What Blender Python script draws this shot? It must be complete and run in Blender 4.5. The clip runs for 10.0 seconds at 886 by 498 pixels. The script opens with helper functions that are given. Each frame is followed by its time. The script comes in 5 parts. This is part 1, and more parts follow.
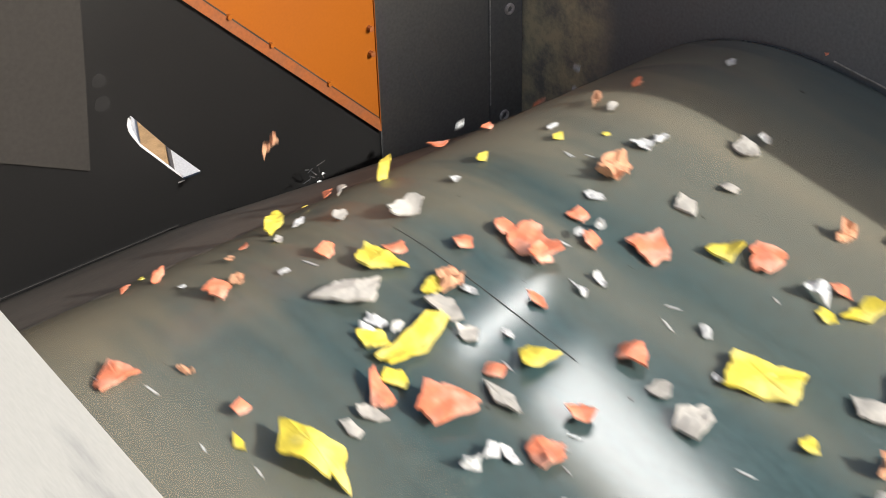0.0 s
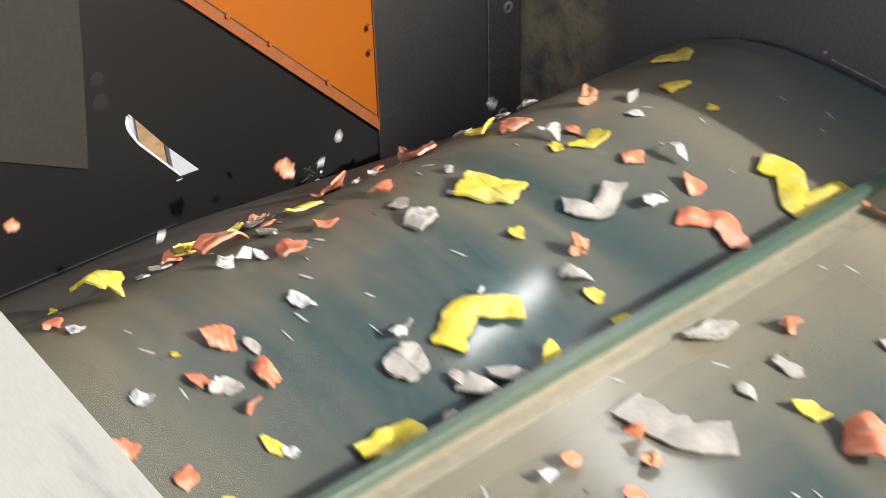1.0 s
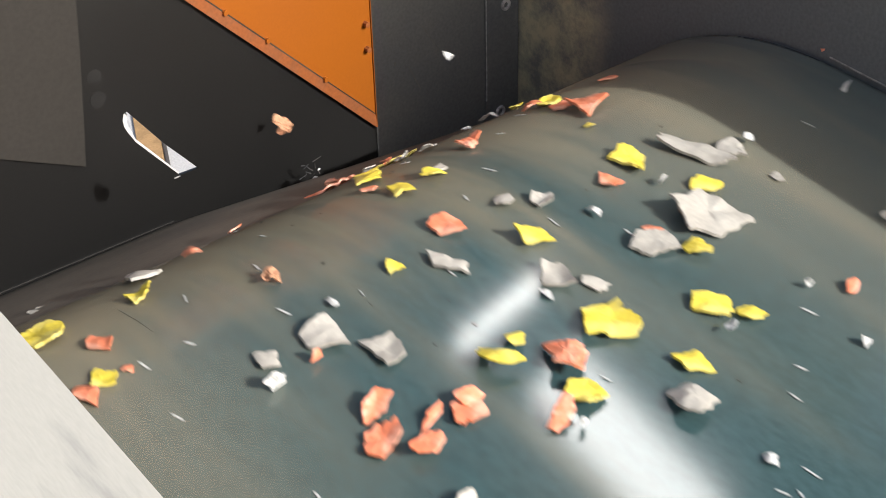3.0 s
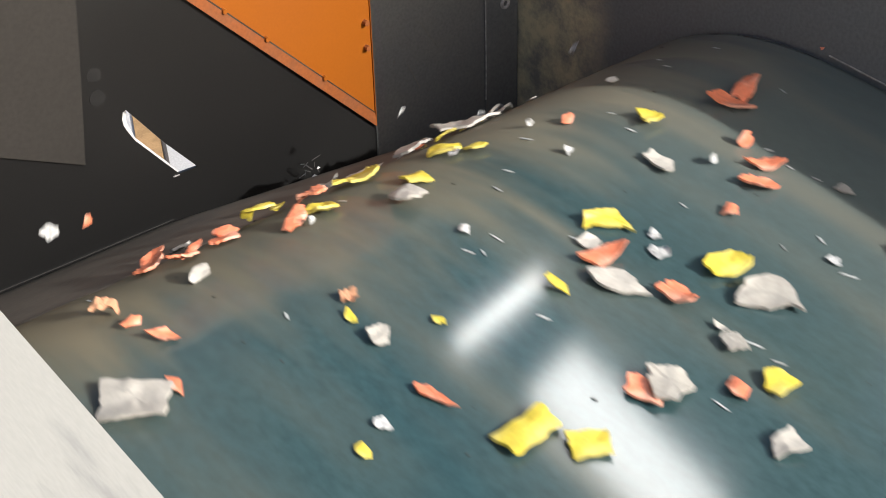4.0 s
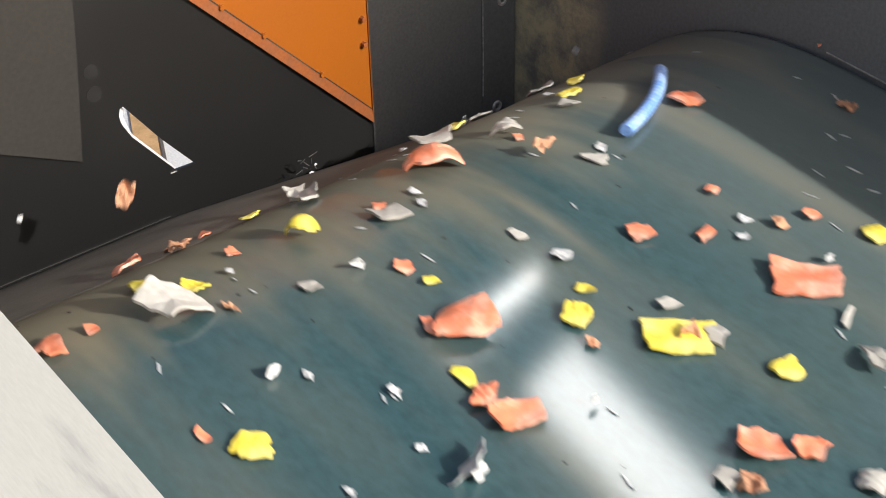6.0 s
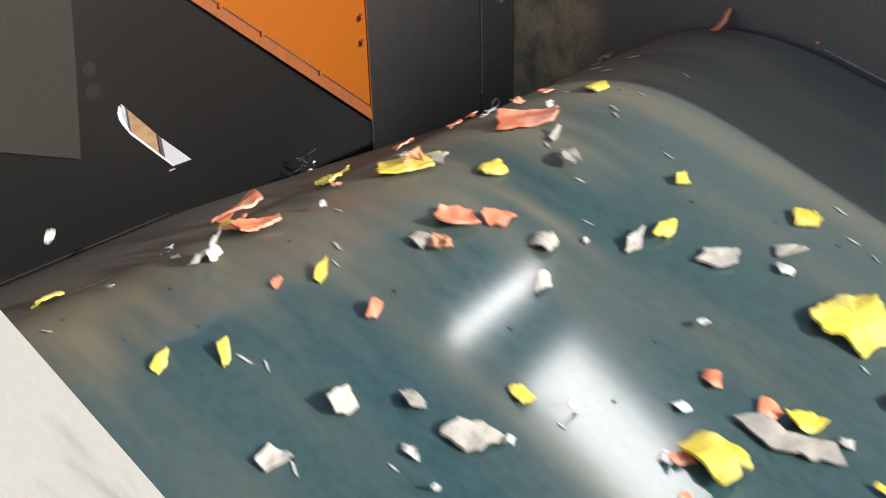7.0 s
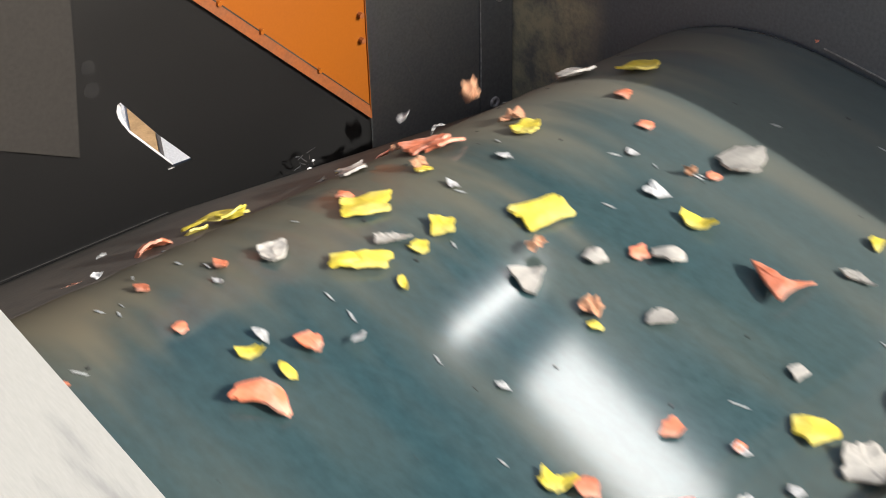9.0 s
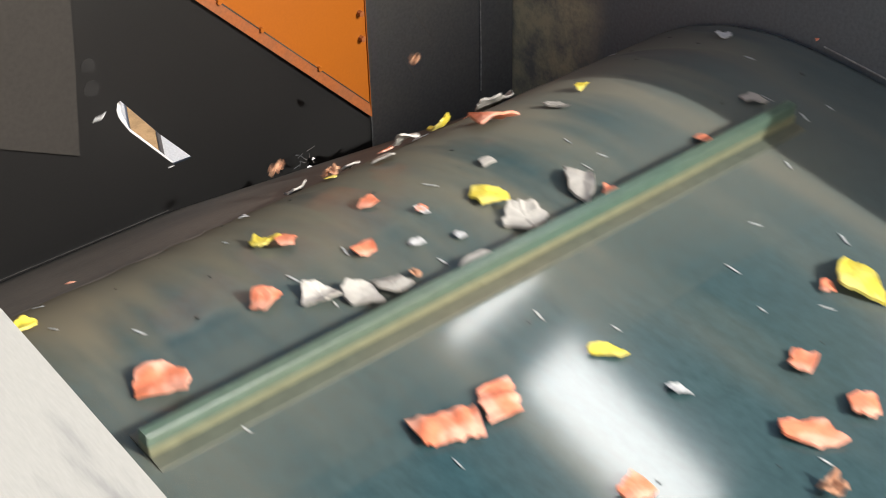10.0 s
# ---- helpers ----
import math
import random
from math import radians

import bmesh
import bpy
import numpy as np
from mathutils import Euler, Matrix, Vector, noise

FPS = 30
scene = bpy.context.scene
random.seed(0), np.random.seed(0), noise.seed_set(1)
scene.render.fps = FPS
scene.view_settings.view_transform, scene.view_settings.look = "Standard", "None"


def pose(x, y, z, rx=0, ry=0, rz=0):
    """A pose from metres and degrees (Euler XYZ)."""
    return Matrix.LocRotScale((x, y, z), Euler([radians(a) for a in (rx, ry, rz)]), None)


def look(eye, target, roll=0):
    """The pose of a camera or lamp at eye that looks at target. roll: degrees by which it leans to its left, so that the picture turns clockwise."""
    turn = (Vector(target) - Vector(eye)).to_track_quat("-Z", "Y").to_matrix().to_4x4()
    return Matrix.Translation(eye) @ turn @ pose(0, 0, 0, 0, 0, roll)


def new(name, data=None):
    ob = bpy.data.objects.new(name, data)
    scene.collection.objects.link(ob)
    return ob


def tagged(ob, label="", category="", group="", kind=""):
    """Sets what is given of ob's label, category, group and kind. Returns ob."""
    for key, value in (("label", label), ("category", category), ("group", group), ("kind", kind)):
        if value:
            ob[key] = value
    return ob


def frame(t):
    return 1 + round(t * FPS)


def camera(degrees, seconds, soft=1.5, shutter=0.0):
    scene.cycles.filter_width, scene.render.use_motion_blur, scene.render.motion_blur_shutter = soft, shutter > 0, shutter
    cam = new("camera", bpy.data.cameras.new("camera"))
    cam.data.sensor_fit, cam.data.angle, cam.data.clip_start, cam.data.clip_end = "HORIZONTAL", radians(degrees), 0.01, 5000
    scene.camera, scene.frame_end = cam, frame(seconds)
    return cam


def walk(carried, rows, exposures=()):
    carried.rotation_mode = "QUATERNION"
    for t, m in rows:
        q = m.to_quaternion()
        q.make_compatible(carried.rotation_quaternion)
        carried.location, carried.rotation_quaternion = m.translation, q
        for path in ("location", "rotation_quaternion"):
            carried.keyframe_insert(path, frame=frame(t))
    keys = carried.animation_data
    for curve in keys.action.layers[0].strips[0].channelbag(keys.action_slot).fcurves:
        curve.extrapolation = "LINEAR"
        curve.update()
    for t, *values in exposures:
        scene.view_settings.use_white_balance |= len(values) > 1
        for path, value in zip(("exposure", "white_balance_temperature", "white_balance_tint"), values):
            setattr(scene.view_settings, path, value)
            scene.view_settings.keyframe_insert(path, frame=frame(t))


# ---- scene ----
# ---- camera ----
FALL = radians(6)                 # the belt climbs by six degrees towards its head drum
DECK = 1.6                        # height of the belt's plane below the camera
SPEED = 0.5469                    # metres of belt a second
BEND, RADIUS = 1.1342, 0.52       # where the belt meets the head drum, and the drum's radius
EYE = Vector((0, -0.1254, 2.7934))
cam = camera(34.82, 10.0, soft=0.95, shutter=0.5)


def aim(yaw, pitch):
    base = look(EYE, (1.0417, 1.1718, 1.6835), ROLL)
    return base @ pose(0, 0, 0, pitch, yaw, 0)


ROLL = -1.878
DRIFT = [(0, 0, 0), (0.5, 2, 1), (1, 3, 3), (1.5, 5, 4), (2, 7, 6), (2.5, 7, 7), (4, 8, 10), (4.5, 10, 12), (5, 10, 12), (5.5, 11, 13),
         (6, 13, 16), (7.5, 16, 21), (8, 16, 21), (8.5, 16, 23), (9, 17, 23), (9.5, 17, 24), (10, 17, 26)]
walk(cam, [(t, aim(-a * 0.02292, -b * 0.02292)) for t, a, b in DRIFT])

# ---- light ----
SUN = Vector((0.29, -0.80, 0.50)).normalized()
world = bpy.data.worlds.new("sky")
scene.world = world
world.use_nodes = True
wn = world.node_tree.nodes
sky = wn.new("ShaderNodeTexSky")
sky.sky_type, sky.sun_disc = "NISHITA", False
sky.air_density, sky.dust_density, sky.ozone_density = 0.7, 4.0, 0.4
sky.sun_elevation, sky.sun_rotation = math.asin(SUN.z), math.atan2(SUN.x, SUN.y)
world.node_tree.links.new(sky.outputs[0], wn["Background"].inputs[0])
wn["Background"].inputs[1].default_value = 0.15
sun = new("sun", bpy.data.lights.new("sun", "SUN"))
sun.data.energy, sun.data.angle, sun.data.color = 4.4, radians(0.6), (1.0, 0.975, 0.935)
sun.matrix_world = look(SUN * 20, (0, 0, 0))
scene.view_settings.exposure = 0.3


# ---- materials ----
def material(name, colour, rough=0.6, metal=0.0, second=None, scale=8.0, fine=120.0, bump=0.15, amount=0.5, stretch=(1, 1, 1), coat=0.0, spread=0.0, lo=0.42, hi=0.62, grit=0.35, gloss=0.5):
    """A surface with large stains towards a second colour, fine grain and relief; spread varies it from object to object."""
    m = bpy.data.materials.new(name)
    m.use_nodes = True
    nt = m.node_tree
    n, l = nt.nodes, nt.links
    b = n["Principled BSDF"]
    co = n.new("ShaderNodeTexCoord")
    mp = n.new("ShaderNodeMapping")
    mp.inputs["Scale"].default_value = stretch
    l.new(co.outputs["Object"], mp.inputs["Vector"])
    big, small = n.new("ShaderNodeTexNoise"), n.new("ShaderNodeTexNoise")
    big.inputs["Scale"].default_value, big.inputs["Detail"].default_value = scale, 6
    small.inputs["Scale"].default_value, small.inputs["Detail"].default_value = fine, 4
    l.new(mp.outputs[0], big.inputs["Vector"])
    l.new(mp.outputs[0], small.inputs["Vector"])
    ramp = n.new("ShaderNodeMapRange")
    ramp.inputs[1].default_value, ramp.inputs[2].default_value, ramp.inputs[4].default_value = lo, hi, amount
    ramp.interpolation_type = "SMOOTHSTEP"
    l.new(big.outputs[0], ramp.inputs[0])
    mix = n.new("ShaderNodeMix")
    mix.data_type = "RGBA"
    mix.inputs[6].default_value = (*colour, 1)
    mix.inputs[7].default_value = (*(second or [c * 0.6 for c in colour]), 1)
    l.new(ramp.outputs[0], mix.inputs[0])
    grain = n.new("ShaderNodeMix")
    grain.data_type, grain.blend_type = "RGBA", "MULTIPLY"
    grain.inputs[0].default_value = grit
    l.new(mix.outputs[2], grain.inputs[6])
    tone = n.new("ShaderNodeMapRange")
    tone.inputs[1].default_value, tone.inputs[2].default_value, tone.inputs[3].default_value, tone.inputs[4].default_value = 0.3, 0.7, 0.55, 1.25
    l.new(small.outputs[0], tone.inputs[0])
    l.new(tone.outputs[0], grain.inputs[7])
    last = grain.outputs[2]
    if spread:
        info, hsv = n.new("ShaderNodeObjectInfo"), n.new("ShaderNodeHueSaturation")
        val = n.new("ShaderNodeMapRange")
        val.inputs[3].default_value, val.inputs[4].default_value = 1 - spread, 1 + spread
        l.new(info.outputs["Random"], val.inputs[0])
        l.new(val.outputs[0], hsv.inputs["Value"])
        l.new(last, hsv.inputs["Color"])
        last = hsv.outputs[0]
    l.new(last, b.inputs["Base Color"])
    rr = n.new("ShaderNodeMapRange")
    rr.inputs[3].default_value, rr.inputs[4].default_value = max(rough - 0.12, 0.04), min(rough + 0.12, 1)
    l.new(big.outputs[0], rr.inputs[0])
    l.new(rr.outputs[0], b.inputs["Roughness"])
    b.inputs["Metallic"].default_value = metal
    b.inputs["Specular IOR Level"].default_value = gloss
    b.inputs["Coat Weight"].default_value = coat
    bp = n.new("ShaderNodeBump")
    bp.inputs["Strength"].default_value, bp.inputs["Distance"].default_value = bump, 0.002
    l.new(small.outputs[0], bp.inputs["Height"])
    l.new(bp.outputs[0], b.inputs["Normal"])
    return m


def belt_material():
    """Teal rubber, blotched and worn in long streaks along the travel, with brown dust in bands, browner towards the
    drum, lightened on the shaded right.
    """
    m = material("belt_rubber", (0.027, 0.068, 0.077), 0.17, second=(0.056, 0.093, 0.091), scale=3, fine=90, bump=0.012, stretch=(1.0, 0.4, 1.0))
    nt = m.node_tree
    n, l = nt.nodes, nt.links
    b = n["Principled BSDF"]
    base = b.inputs["Base Color"].links[0].from_socket
    co = n.new("ShaderNodeTexCoord")
    mp = n.new("ShaderNodeMapping")
    mp.inputs["Scale"].default_value = (6.0, 0.8, 0.0)
    l.new(co.outputs["UV"], mp.inputs["Vector"])
    streak = n.new("ShaderNodeTexNoise")
    streak.inputs["Scale"].default_value, streak.inputs["Detail"].default_value, streak.inputs["Roughness"].default_value = 1.0, 2, 0.5
    l.new(mp.outputs[0], streak.inputs["Vector"])
    sr = n.new("ShaderNodeMapRange")
    sr.inputs[1].default_value, sr.inputs[2].default_value, sr.inputs[4].default_value = 0.48, 0.80, 0.46
    sr.interpolation_type = "SMOOTHSTEP"
    l.new(streak.outputs[0], sr.inputs[0])
    mix = n.new("ShaderNodeMix")
    mix.data_type = "RGBA"
    mix.inputs[7].default_value = (0.192, 0.170, 0.118, 1)
    l.new(base, mix.inputs[6])
    # browner where the belt bends over the drum, further down in some streaks than in others
    apart = n.new("ShaderNodeSeparateXYZ")
    l.new(co.outputs["UV"], apart.inputs[0])

    def node(kind, *values, op="", soft=False):
        k = n.new("ShaderNode" + kind)
        if op:
            k.operation = op
        if soft:
            k.interpolation_type = "SMOOTHSTEP"
        for i, v in enumerate(values):
            if hasattr(v, "node"):
                l.new(v, k.inputs[i])
            elif v is not None:
                k.inputs[i].default_value = v
        return k.outputs[0]

    fine_map = n.new("ShaderNodeMapping")
    fine_map.inputs["Scale"].default_value = (11.0, 1.6, 0.0)
    l.new(co.outputs["UV"], fine_map.inputs["Vector"])
    fingers = n.new("ShaderNodeTexNoise")
    fingers.inputs["Scale"].default_value, fingers.inputs["Detail"].default_value, fingers.inputs["Distortion"].default_value = 1.0, 2, 0.25
    l.new(fine_map.outputs[0], fingers.inputs["Vector"])
    reach = node("Math", node("Math", fingers.outputs[0], 0.5, op="SUBTRACT"), 0.75, apart.outputs[1], op="MULTIPLY_ADD")
    bend = node("MapRange", reach, 1.09, 1.42, 0.0, 0.82, soft=True)
    # two bands of dust along the side that the sheet shades, and a dusty left margin
    band = 0.0
    for at, half, much in ((1.515, 0.055, 0.62), (1.705, 0.045, 0.48)):
        off = node("Math", node("Math", apart.outputs[0], at, op="SUBTRACT"), op="ABSOLUTE")
        wide = node("MapRange", off, half, 0.0, 0.0, much, soft=True)
        band = node("Math", band, wide, op="ADD")
    patchy = node("MapRange", fingers.outputs[0], 0.28, 0.66, 0.35, 1.0, soft=True)
    band = node("Math", band, patchy, op="MULTIPLY")
    # paler towards the right: grey dust, and colour that lifts the shaded side
    edge = node("MapRange", apart.outputs[0], 1.05, 1.70, 0.0, 0.56, soft=True)
    left = node("MapRange", apart.outputs[0], 0.75, 0.45, 0.0, 0.14, soft=True)
    most = node("Math", node("Math", bend, band, op="ADD"), left, op="ADD")
    k = n.new("ShaderNodeMath")
    k.use_clamp = True
    l.new(sr.outputs[0], k.inputs[0])
    l.new(most, k.inputs[1])
    l.new(k.outputs[0], mix.inputs[0])
    grey = n.new("ShaderNodeMix")
    grey.data_type = "RGBA"
    grey.inputs[7].default_value = (0.168, 0.186, 0.170, 1)
    l.new(mix.outputs[2], grey.inputs[6])
    l.new(edge, grey.inputs[0])
    l.new(grey.outputs[2], b.inputs["Base Color"])
    l.new(node("MapRange", bend, 0.0, 0.72, 0.11, 0.26), b.inputs["Roughness"])
    l.new(node("MapRange", bend, 0.0, 0.60, 0.5, 0.0), b.inputs["Specular IOR Level"])
    return m


def dust_material():
    """Tan dust that lies in streaks, thickest towards the belt's edges; the object's colour says how thick (red) and how evenly (green)."""
    m = material("belt_dust", (0.40, 0.355, 0.250), 0.14, second=(0.30, 0.27, 0.20), scale=4, fine=150, grit=0.0, bump=0.0, stretch=(1, 0, 0), gloss=0.4)
    n, l = m.node_tree.nodes, m.node_tree.links
    co, mp, streak, sr, parts, mid, rim, most, even, info, tint, mul = (n.new("ShaderNode" + k) for k in (
        "TexCoord", "Mapping", "TexNoise", "MapRange", "SeparateXYZ", "Math", "MapRange", "Math", "Math", "ObjectInfo", "SeparateColor", "Math"))
    mp.inputs["Scale"].default_value = (5.0, 0.0, 0.0)
    streak.inputs["Scale"].default_value, streak.inputs["Detail"].default_value = 1.0, 2
    l.new(co.outputs["Object"], mp.inputs["Vector"])
    l.new(mp.outputs[0], streak.inputs["Vector"])
    sr.inputs[1].default_value, sr.inputs[2].default_value, sr.inputs[4].default_value = 0.42, 0.70, 0.55
    l.new(streak.outputs[0], sr.inputs[0])
    l.new(co.outputs["Object"], parts.inputs[0])
    mid.operation = "SUBTRACT"
    mid.inputs[1].default_value = 0.98
    l.new(parts.outputs[0], mid.inputs[0])
    size = n.new("ShaderNodeMath")
    size.operation = "ABSOLUTE"
    l.new(mid.outputs[0], size.inputs[0])
    rim.inputs[1].default_value, rim.inputs[2].default_value = 0.18, 0.52
    l.new(size.outputs[0], rim.inputs[0])
    most.operation = "MAXIMUM"
    l.new(sr.outputs[0], most.inputs[0])
    l.new(rim.outputs[0], most.inputs[1])
    l.new(info.outputs["Color"], tint.inputs[0])
    even.operation = "MAXIMUM"
    l.new(most.outputs[0], even.inputs[0])
    l.new(tint.outputs[1], even.inputs[1])
    mul.operation = "MULTIPLY"
    l.new(tint.outputs[0], mul.inputs[0])
    l.new(even.outputs[0], mul.inputs[1])
    fade, thin = n.new("ShaderNodeMapRange"), n.new("ShaderNodeMath")
    fade.interpolation_type, thin.operation = "SMOOTHSTEP", "MULTIPLY"
    fade.inputs[1].default_value, fade.inputs[2].default_value, fade.inputs[3].default_value, fade.inputs[4].default_value = 1.55, 1.75, 1.0, 0.2
    l.new(parts.outputs[0], fade.inputs[0])
    l.new(mul.outputs[0], thin.inputs[0])
    l.new(fade.outputs[0], thin.inputs[1])
    l.new(thin.outputs[0], n["Principled BSDF"].inputs["Alpha"])
    l.remove(n["Principled BSDF"].inputs["Roughness"].links[0])
    n["Principled BSDF"].inputs["Roughness"].default_value = 0.25
    return m


def side_material():
    """Blue-black paint with an olive dust stain that the throw of the drum has left by the corner."""
    m = material("side_paint", (0.138, 0.158, 0.172), 0.5, second=(0.150, 0.166, 0.174), scale=2, fine=150, bump=0.05)
    n, l = m.node_tree.nodes, m.node_tree.links
    b = n["Principled BSDF"]
    base = b.inputs["Base Color"].links[0].from_socket
    co, far, patch, cloud, mul, mix = (n.new("ShaderNode" + k) for k in ("TexCoord", "VectorMath", "MapRange", "TexNoise", "Math", "Mix"))
    far.operation = "DISTANCE"
    far.inputs[1].default_value = (1.86, 1.98, 1.60)
    l.new(co.outputs["Object"], far.inputs[0])
    cloud.inputs["Scale"].default_value, cloud.inputs["Detail"].default_value = 16.0, 8
    cloud.inputs["Roughness"].default_value = 0.7
    l.new(co.outputs["Object"], cloud.inputs["Vector"])
    patch.interpolation_type = "SMOOTHSTEP"
    patch.inputs[1].default_value, patch.inputs[2].default_value = 0.37, 0.27
    l.new(far.outputs["Value"], patch.inputs[0])
    spots = n.new("ShaderNodeMapRange")
    spots.inputs[1].default_value, spots.inputs[2].default_value, spots.inputs[3].default_value = 0.36, 0.60, 0.15
    l.new(cloud.outputs[0], spots.inputs[0])
    mul.operation = "MULTIPLY"
    l.new(patch.outputs[0], mul.inputs[0])
    l.new(spots.outputs[0], mul.inputs[1])
    mix.data_type = "RGBA"
    mix.inputs[7].default_value = (0.50, 0.46, 0.31, 1)
    l.new(base, mix.inputs[6])
    l.new(mul.outputs[0], mix.inputs[0])
    l.new(mix.outputs[2], b.inputs["Base Color"])
    return m


def clear_film():
    """Cloudy film that lets the belt show through."""
    m = material("clear_film", (0.62, 0.65, 0.64), 0.35, second=(0.5, 0.53, 0.53), scale=60, spread=0.15)
    m.node_tree.nodes["Principled BSDF"].inputs["Alpha"].default_value = 0.75
    return m


M_DUST = dust_material()
M_BELT = belt_material()
M_TAN = material("tan_dusted_rubber", (0.30, 0.278, 0.205), 0.32, second=(0.23, 0.215, 0.16), scale=6, stretch=(0.4, 1, 1), amount=0.7)
M_CLEAT = material("cleat_rubber", (0.072, 0.125, 0.095), 0.30, second=(0.1, 0.135, 0.095), scale=5, stretch=(0.4, 1, 1), amount=0.7)
M_CLEATDUST = material("dusty_cleat_rubber", (0.19, 0.19, 0.115), 0.30, second=(0.15, 0.16, 0.1), scale=6, stretch=(0.4, 1, 1), amount=0.7)
M_FOOT = material("cleat_foot_rubber", (0.105, 0.105, 0.072), 0.6, second=(0.07, 0.085, 0.065), scale=6, stretch=(0.4, 1, 1), amount=0.8)
M_BLACK = material("black_paint", (0.0070, 0.0069, 0.0068), 0.42, second=(0.0092, 0.0088, 0.0082), scale=2.5, fine=200, bump=0.05, gloss=0.6)
M_LIP = material("dusty_lip", (0.078, 0.068, 0.055), 0.75, second=(0.12, 0.103, 0.081), scale=5, fine=160, amount=0.9, stretch=(0.5, 1, 1))
M_GAPSHADE = material("gap_shade", (0.015, 0.0135, 0.012), 0.7, second=(0.04, 0.034, 0.027), scale=9, fine=160, amount=0.9)
M_SIDE = side_material()
# lighter copy of the black paint, to make up for shade by the corner
M_BLACK_LIFTED = material("black_paint_lifted", (0.110, 0.116, 0.118), 0.5, second=(0.130, 0.132, 0.126), scale=5, fine=150, bump=0.05, amount=0.8)
M_CUT = material("cut_rubber", (0.045, 0.062, 0.066), 0.7, scale=20)
M_SCUFF = material("scuffed_paint", (0.14, 0.14, 0.13), 0.6, second=(0.10, 0.10, 0.10), scale=60)
M_MARK = material("rubbed_black_paint", (0.0100, 0.0099, 0.0098), 0.5, second=(0.013, 0.0125, 0.012), scale=40, gloss=0.5)
M_GREY = material("grey_paint", (0.028, 0.0255, 0.0225), 0.6, second=(0.029, 0.026, 0.023), scale=3, bump=0.05, gloss=0.25)
M_ORANGE = material("orange_paint", (0.295, 0.080, 0.004), 0.45, second=(0.262, 0.070, 0.004), scale=2, fine=180, bump=0.03, grit=0.1)
M_RUST = material("rusty_edge", (0.25, 0.072, 0.016), 0.6, second=(0.2, 0.07, 0.025), scale=25, fine=150)
M_WHITE = material("white_sheet", (0.422, 0.420, 0.385), 0.5, second=(0.25, 0.252, 0.245), scale=2.2, fine=40, stretch=(9.0, 1.3, 1.0), amount=0.85, lo=0.56, hi=0.72, grit=0.12, bump=0.03)
M_CARD = material("cardboard", (0.42, 0.26, 0.12), 0.8, scale=20)
M_PALE = material("pale_wall", (0.55, 0.55, 0.55), 0.7, second=(0.47, 0.47, 0.47), scale=3)
M_BOLT = material("bolt_steel", (0.05, 0.048, 0.046), 0.6, 0.2, scale=60)
M_SEAM = material("scraped_steel", (0.42, 0.42, 0.41), 0.5, 0.2, second=(0.16, 0.16, 0.16), scale=90)
M_WASHER = material("worn_washer", (0.50, 0.48, 0.47), 0.55, 0.2, second=(0.03, 0.028, 0.027), scale=80)
M_STEEL = material("frame_steel", (0.09, 0.095, 0.1), 0.5, 0.3, second=(0.14, 0.1, 0.07), scale=6)
M_FILL = material("fill_paint", (0.62, 0.58, 0.5), 0.7, second=(0.5, 0.47, 0.4), scale=1)
M_GROUND = material("concrete", (0.28, 0.27, 0.25), 0.85, second=(0.18, 0.17, 0.16), scale=1.5, fine=60)
FLAKE = {"yellow": material("yellow_plastic", (0.76, 0.62, 0.07), 0.45, second=(0.82, 0.74, 0.28), scale=20, spread=0.12, bump=0.25),
         "orange": material("orange_plastic", (0.78, 0.235, 0.12), 0.45, second=(0.82, 0.46, 0.34), scale=26, amount=0.7, spread=0.15, bump=0.25),
         "white": material("off_white_plastic", (0.45, 0.43, 0.385), 0.5, second=(0.33, 0.31, 0.275), scale=16, spread=0.18, bump=0.25),
         "foil": material("pale_foil", (0.58, 0.59, 0.58), 0.4, second=(0.42, 0.43, 0.43), scale=30, spread=0.12),
         "tan": material("brown_pulp", (0.52, 0.28, 0.16), 0.75, second=(0.6, 0.26, 0.15), scale=40, spread=0.2, bump=0.5),
         "clear": clear_film(),
         "dirt": material("black_grit", (0.02, 0.02, 0.018), 0.8, second=(0.035, 0.03, 0.025), scale=60),
         "blue": material("blue_plastic", (0.17, 0.33, 0.70), 0.4, second=(0.45, 0.58, 0.8), scale=30)}


# ---- building tools ----
def mesh_of(bm, name, mat, smooth=False):
    me = bpy.data.meshes.new(name)
    bm.to_mesh(me)
    bm.free()
    for p in me.polygons:
        p.use_smooth = smooth
    me.materials.append(mat)
    return me


def part(name, bm, mat, parent=None, label="", smooth=False):
    ob = new(name, mesh_of(bm, name, mat, smooth))
    if parent:
        ob.parent = parent
    return tagged(ob, label) if label else ob


def box(bm, lo, hi, bevel=0.0, m=None):
    x0, y0, z0 = lo
    x1, y1, z1 = hi
    made = bmesh.ops.create_cube(bm, size=1.0, matrix=Matrix.Translation(((x0 + x1) / 2, (y0 + y1) / 2, (z0 + z1) / 2)) @ Matrix.Diagonal((x1 - x0, y1 - y0, z1 - z0, 1)))
    vs = made["verts"]
    if m:
        bmesh.ops.transform(bm, matrix=m, verts=vs)
    if bevel:
        es = {e for v in vs for e in v.link_edges}
        bmesh.ops.bevel(bm, geom=list(es), offset=bevel, segments=2, affect="EDGES", profile=0.6)
    return bm


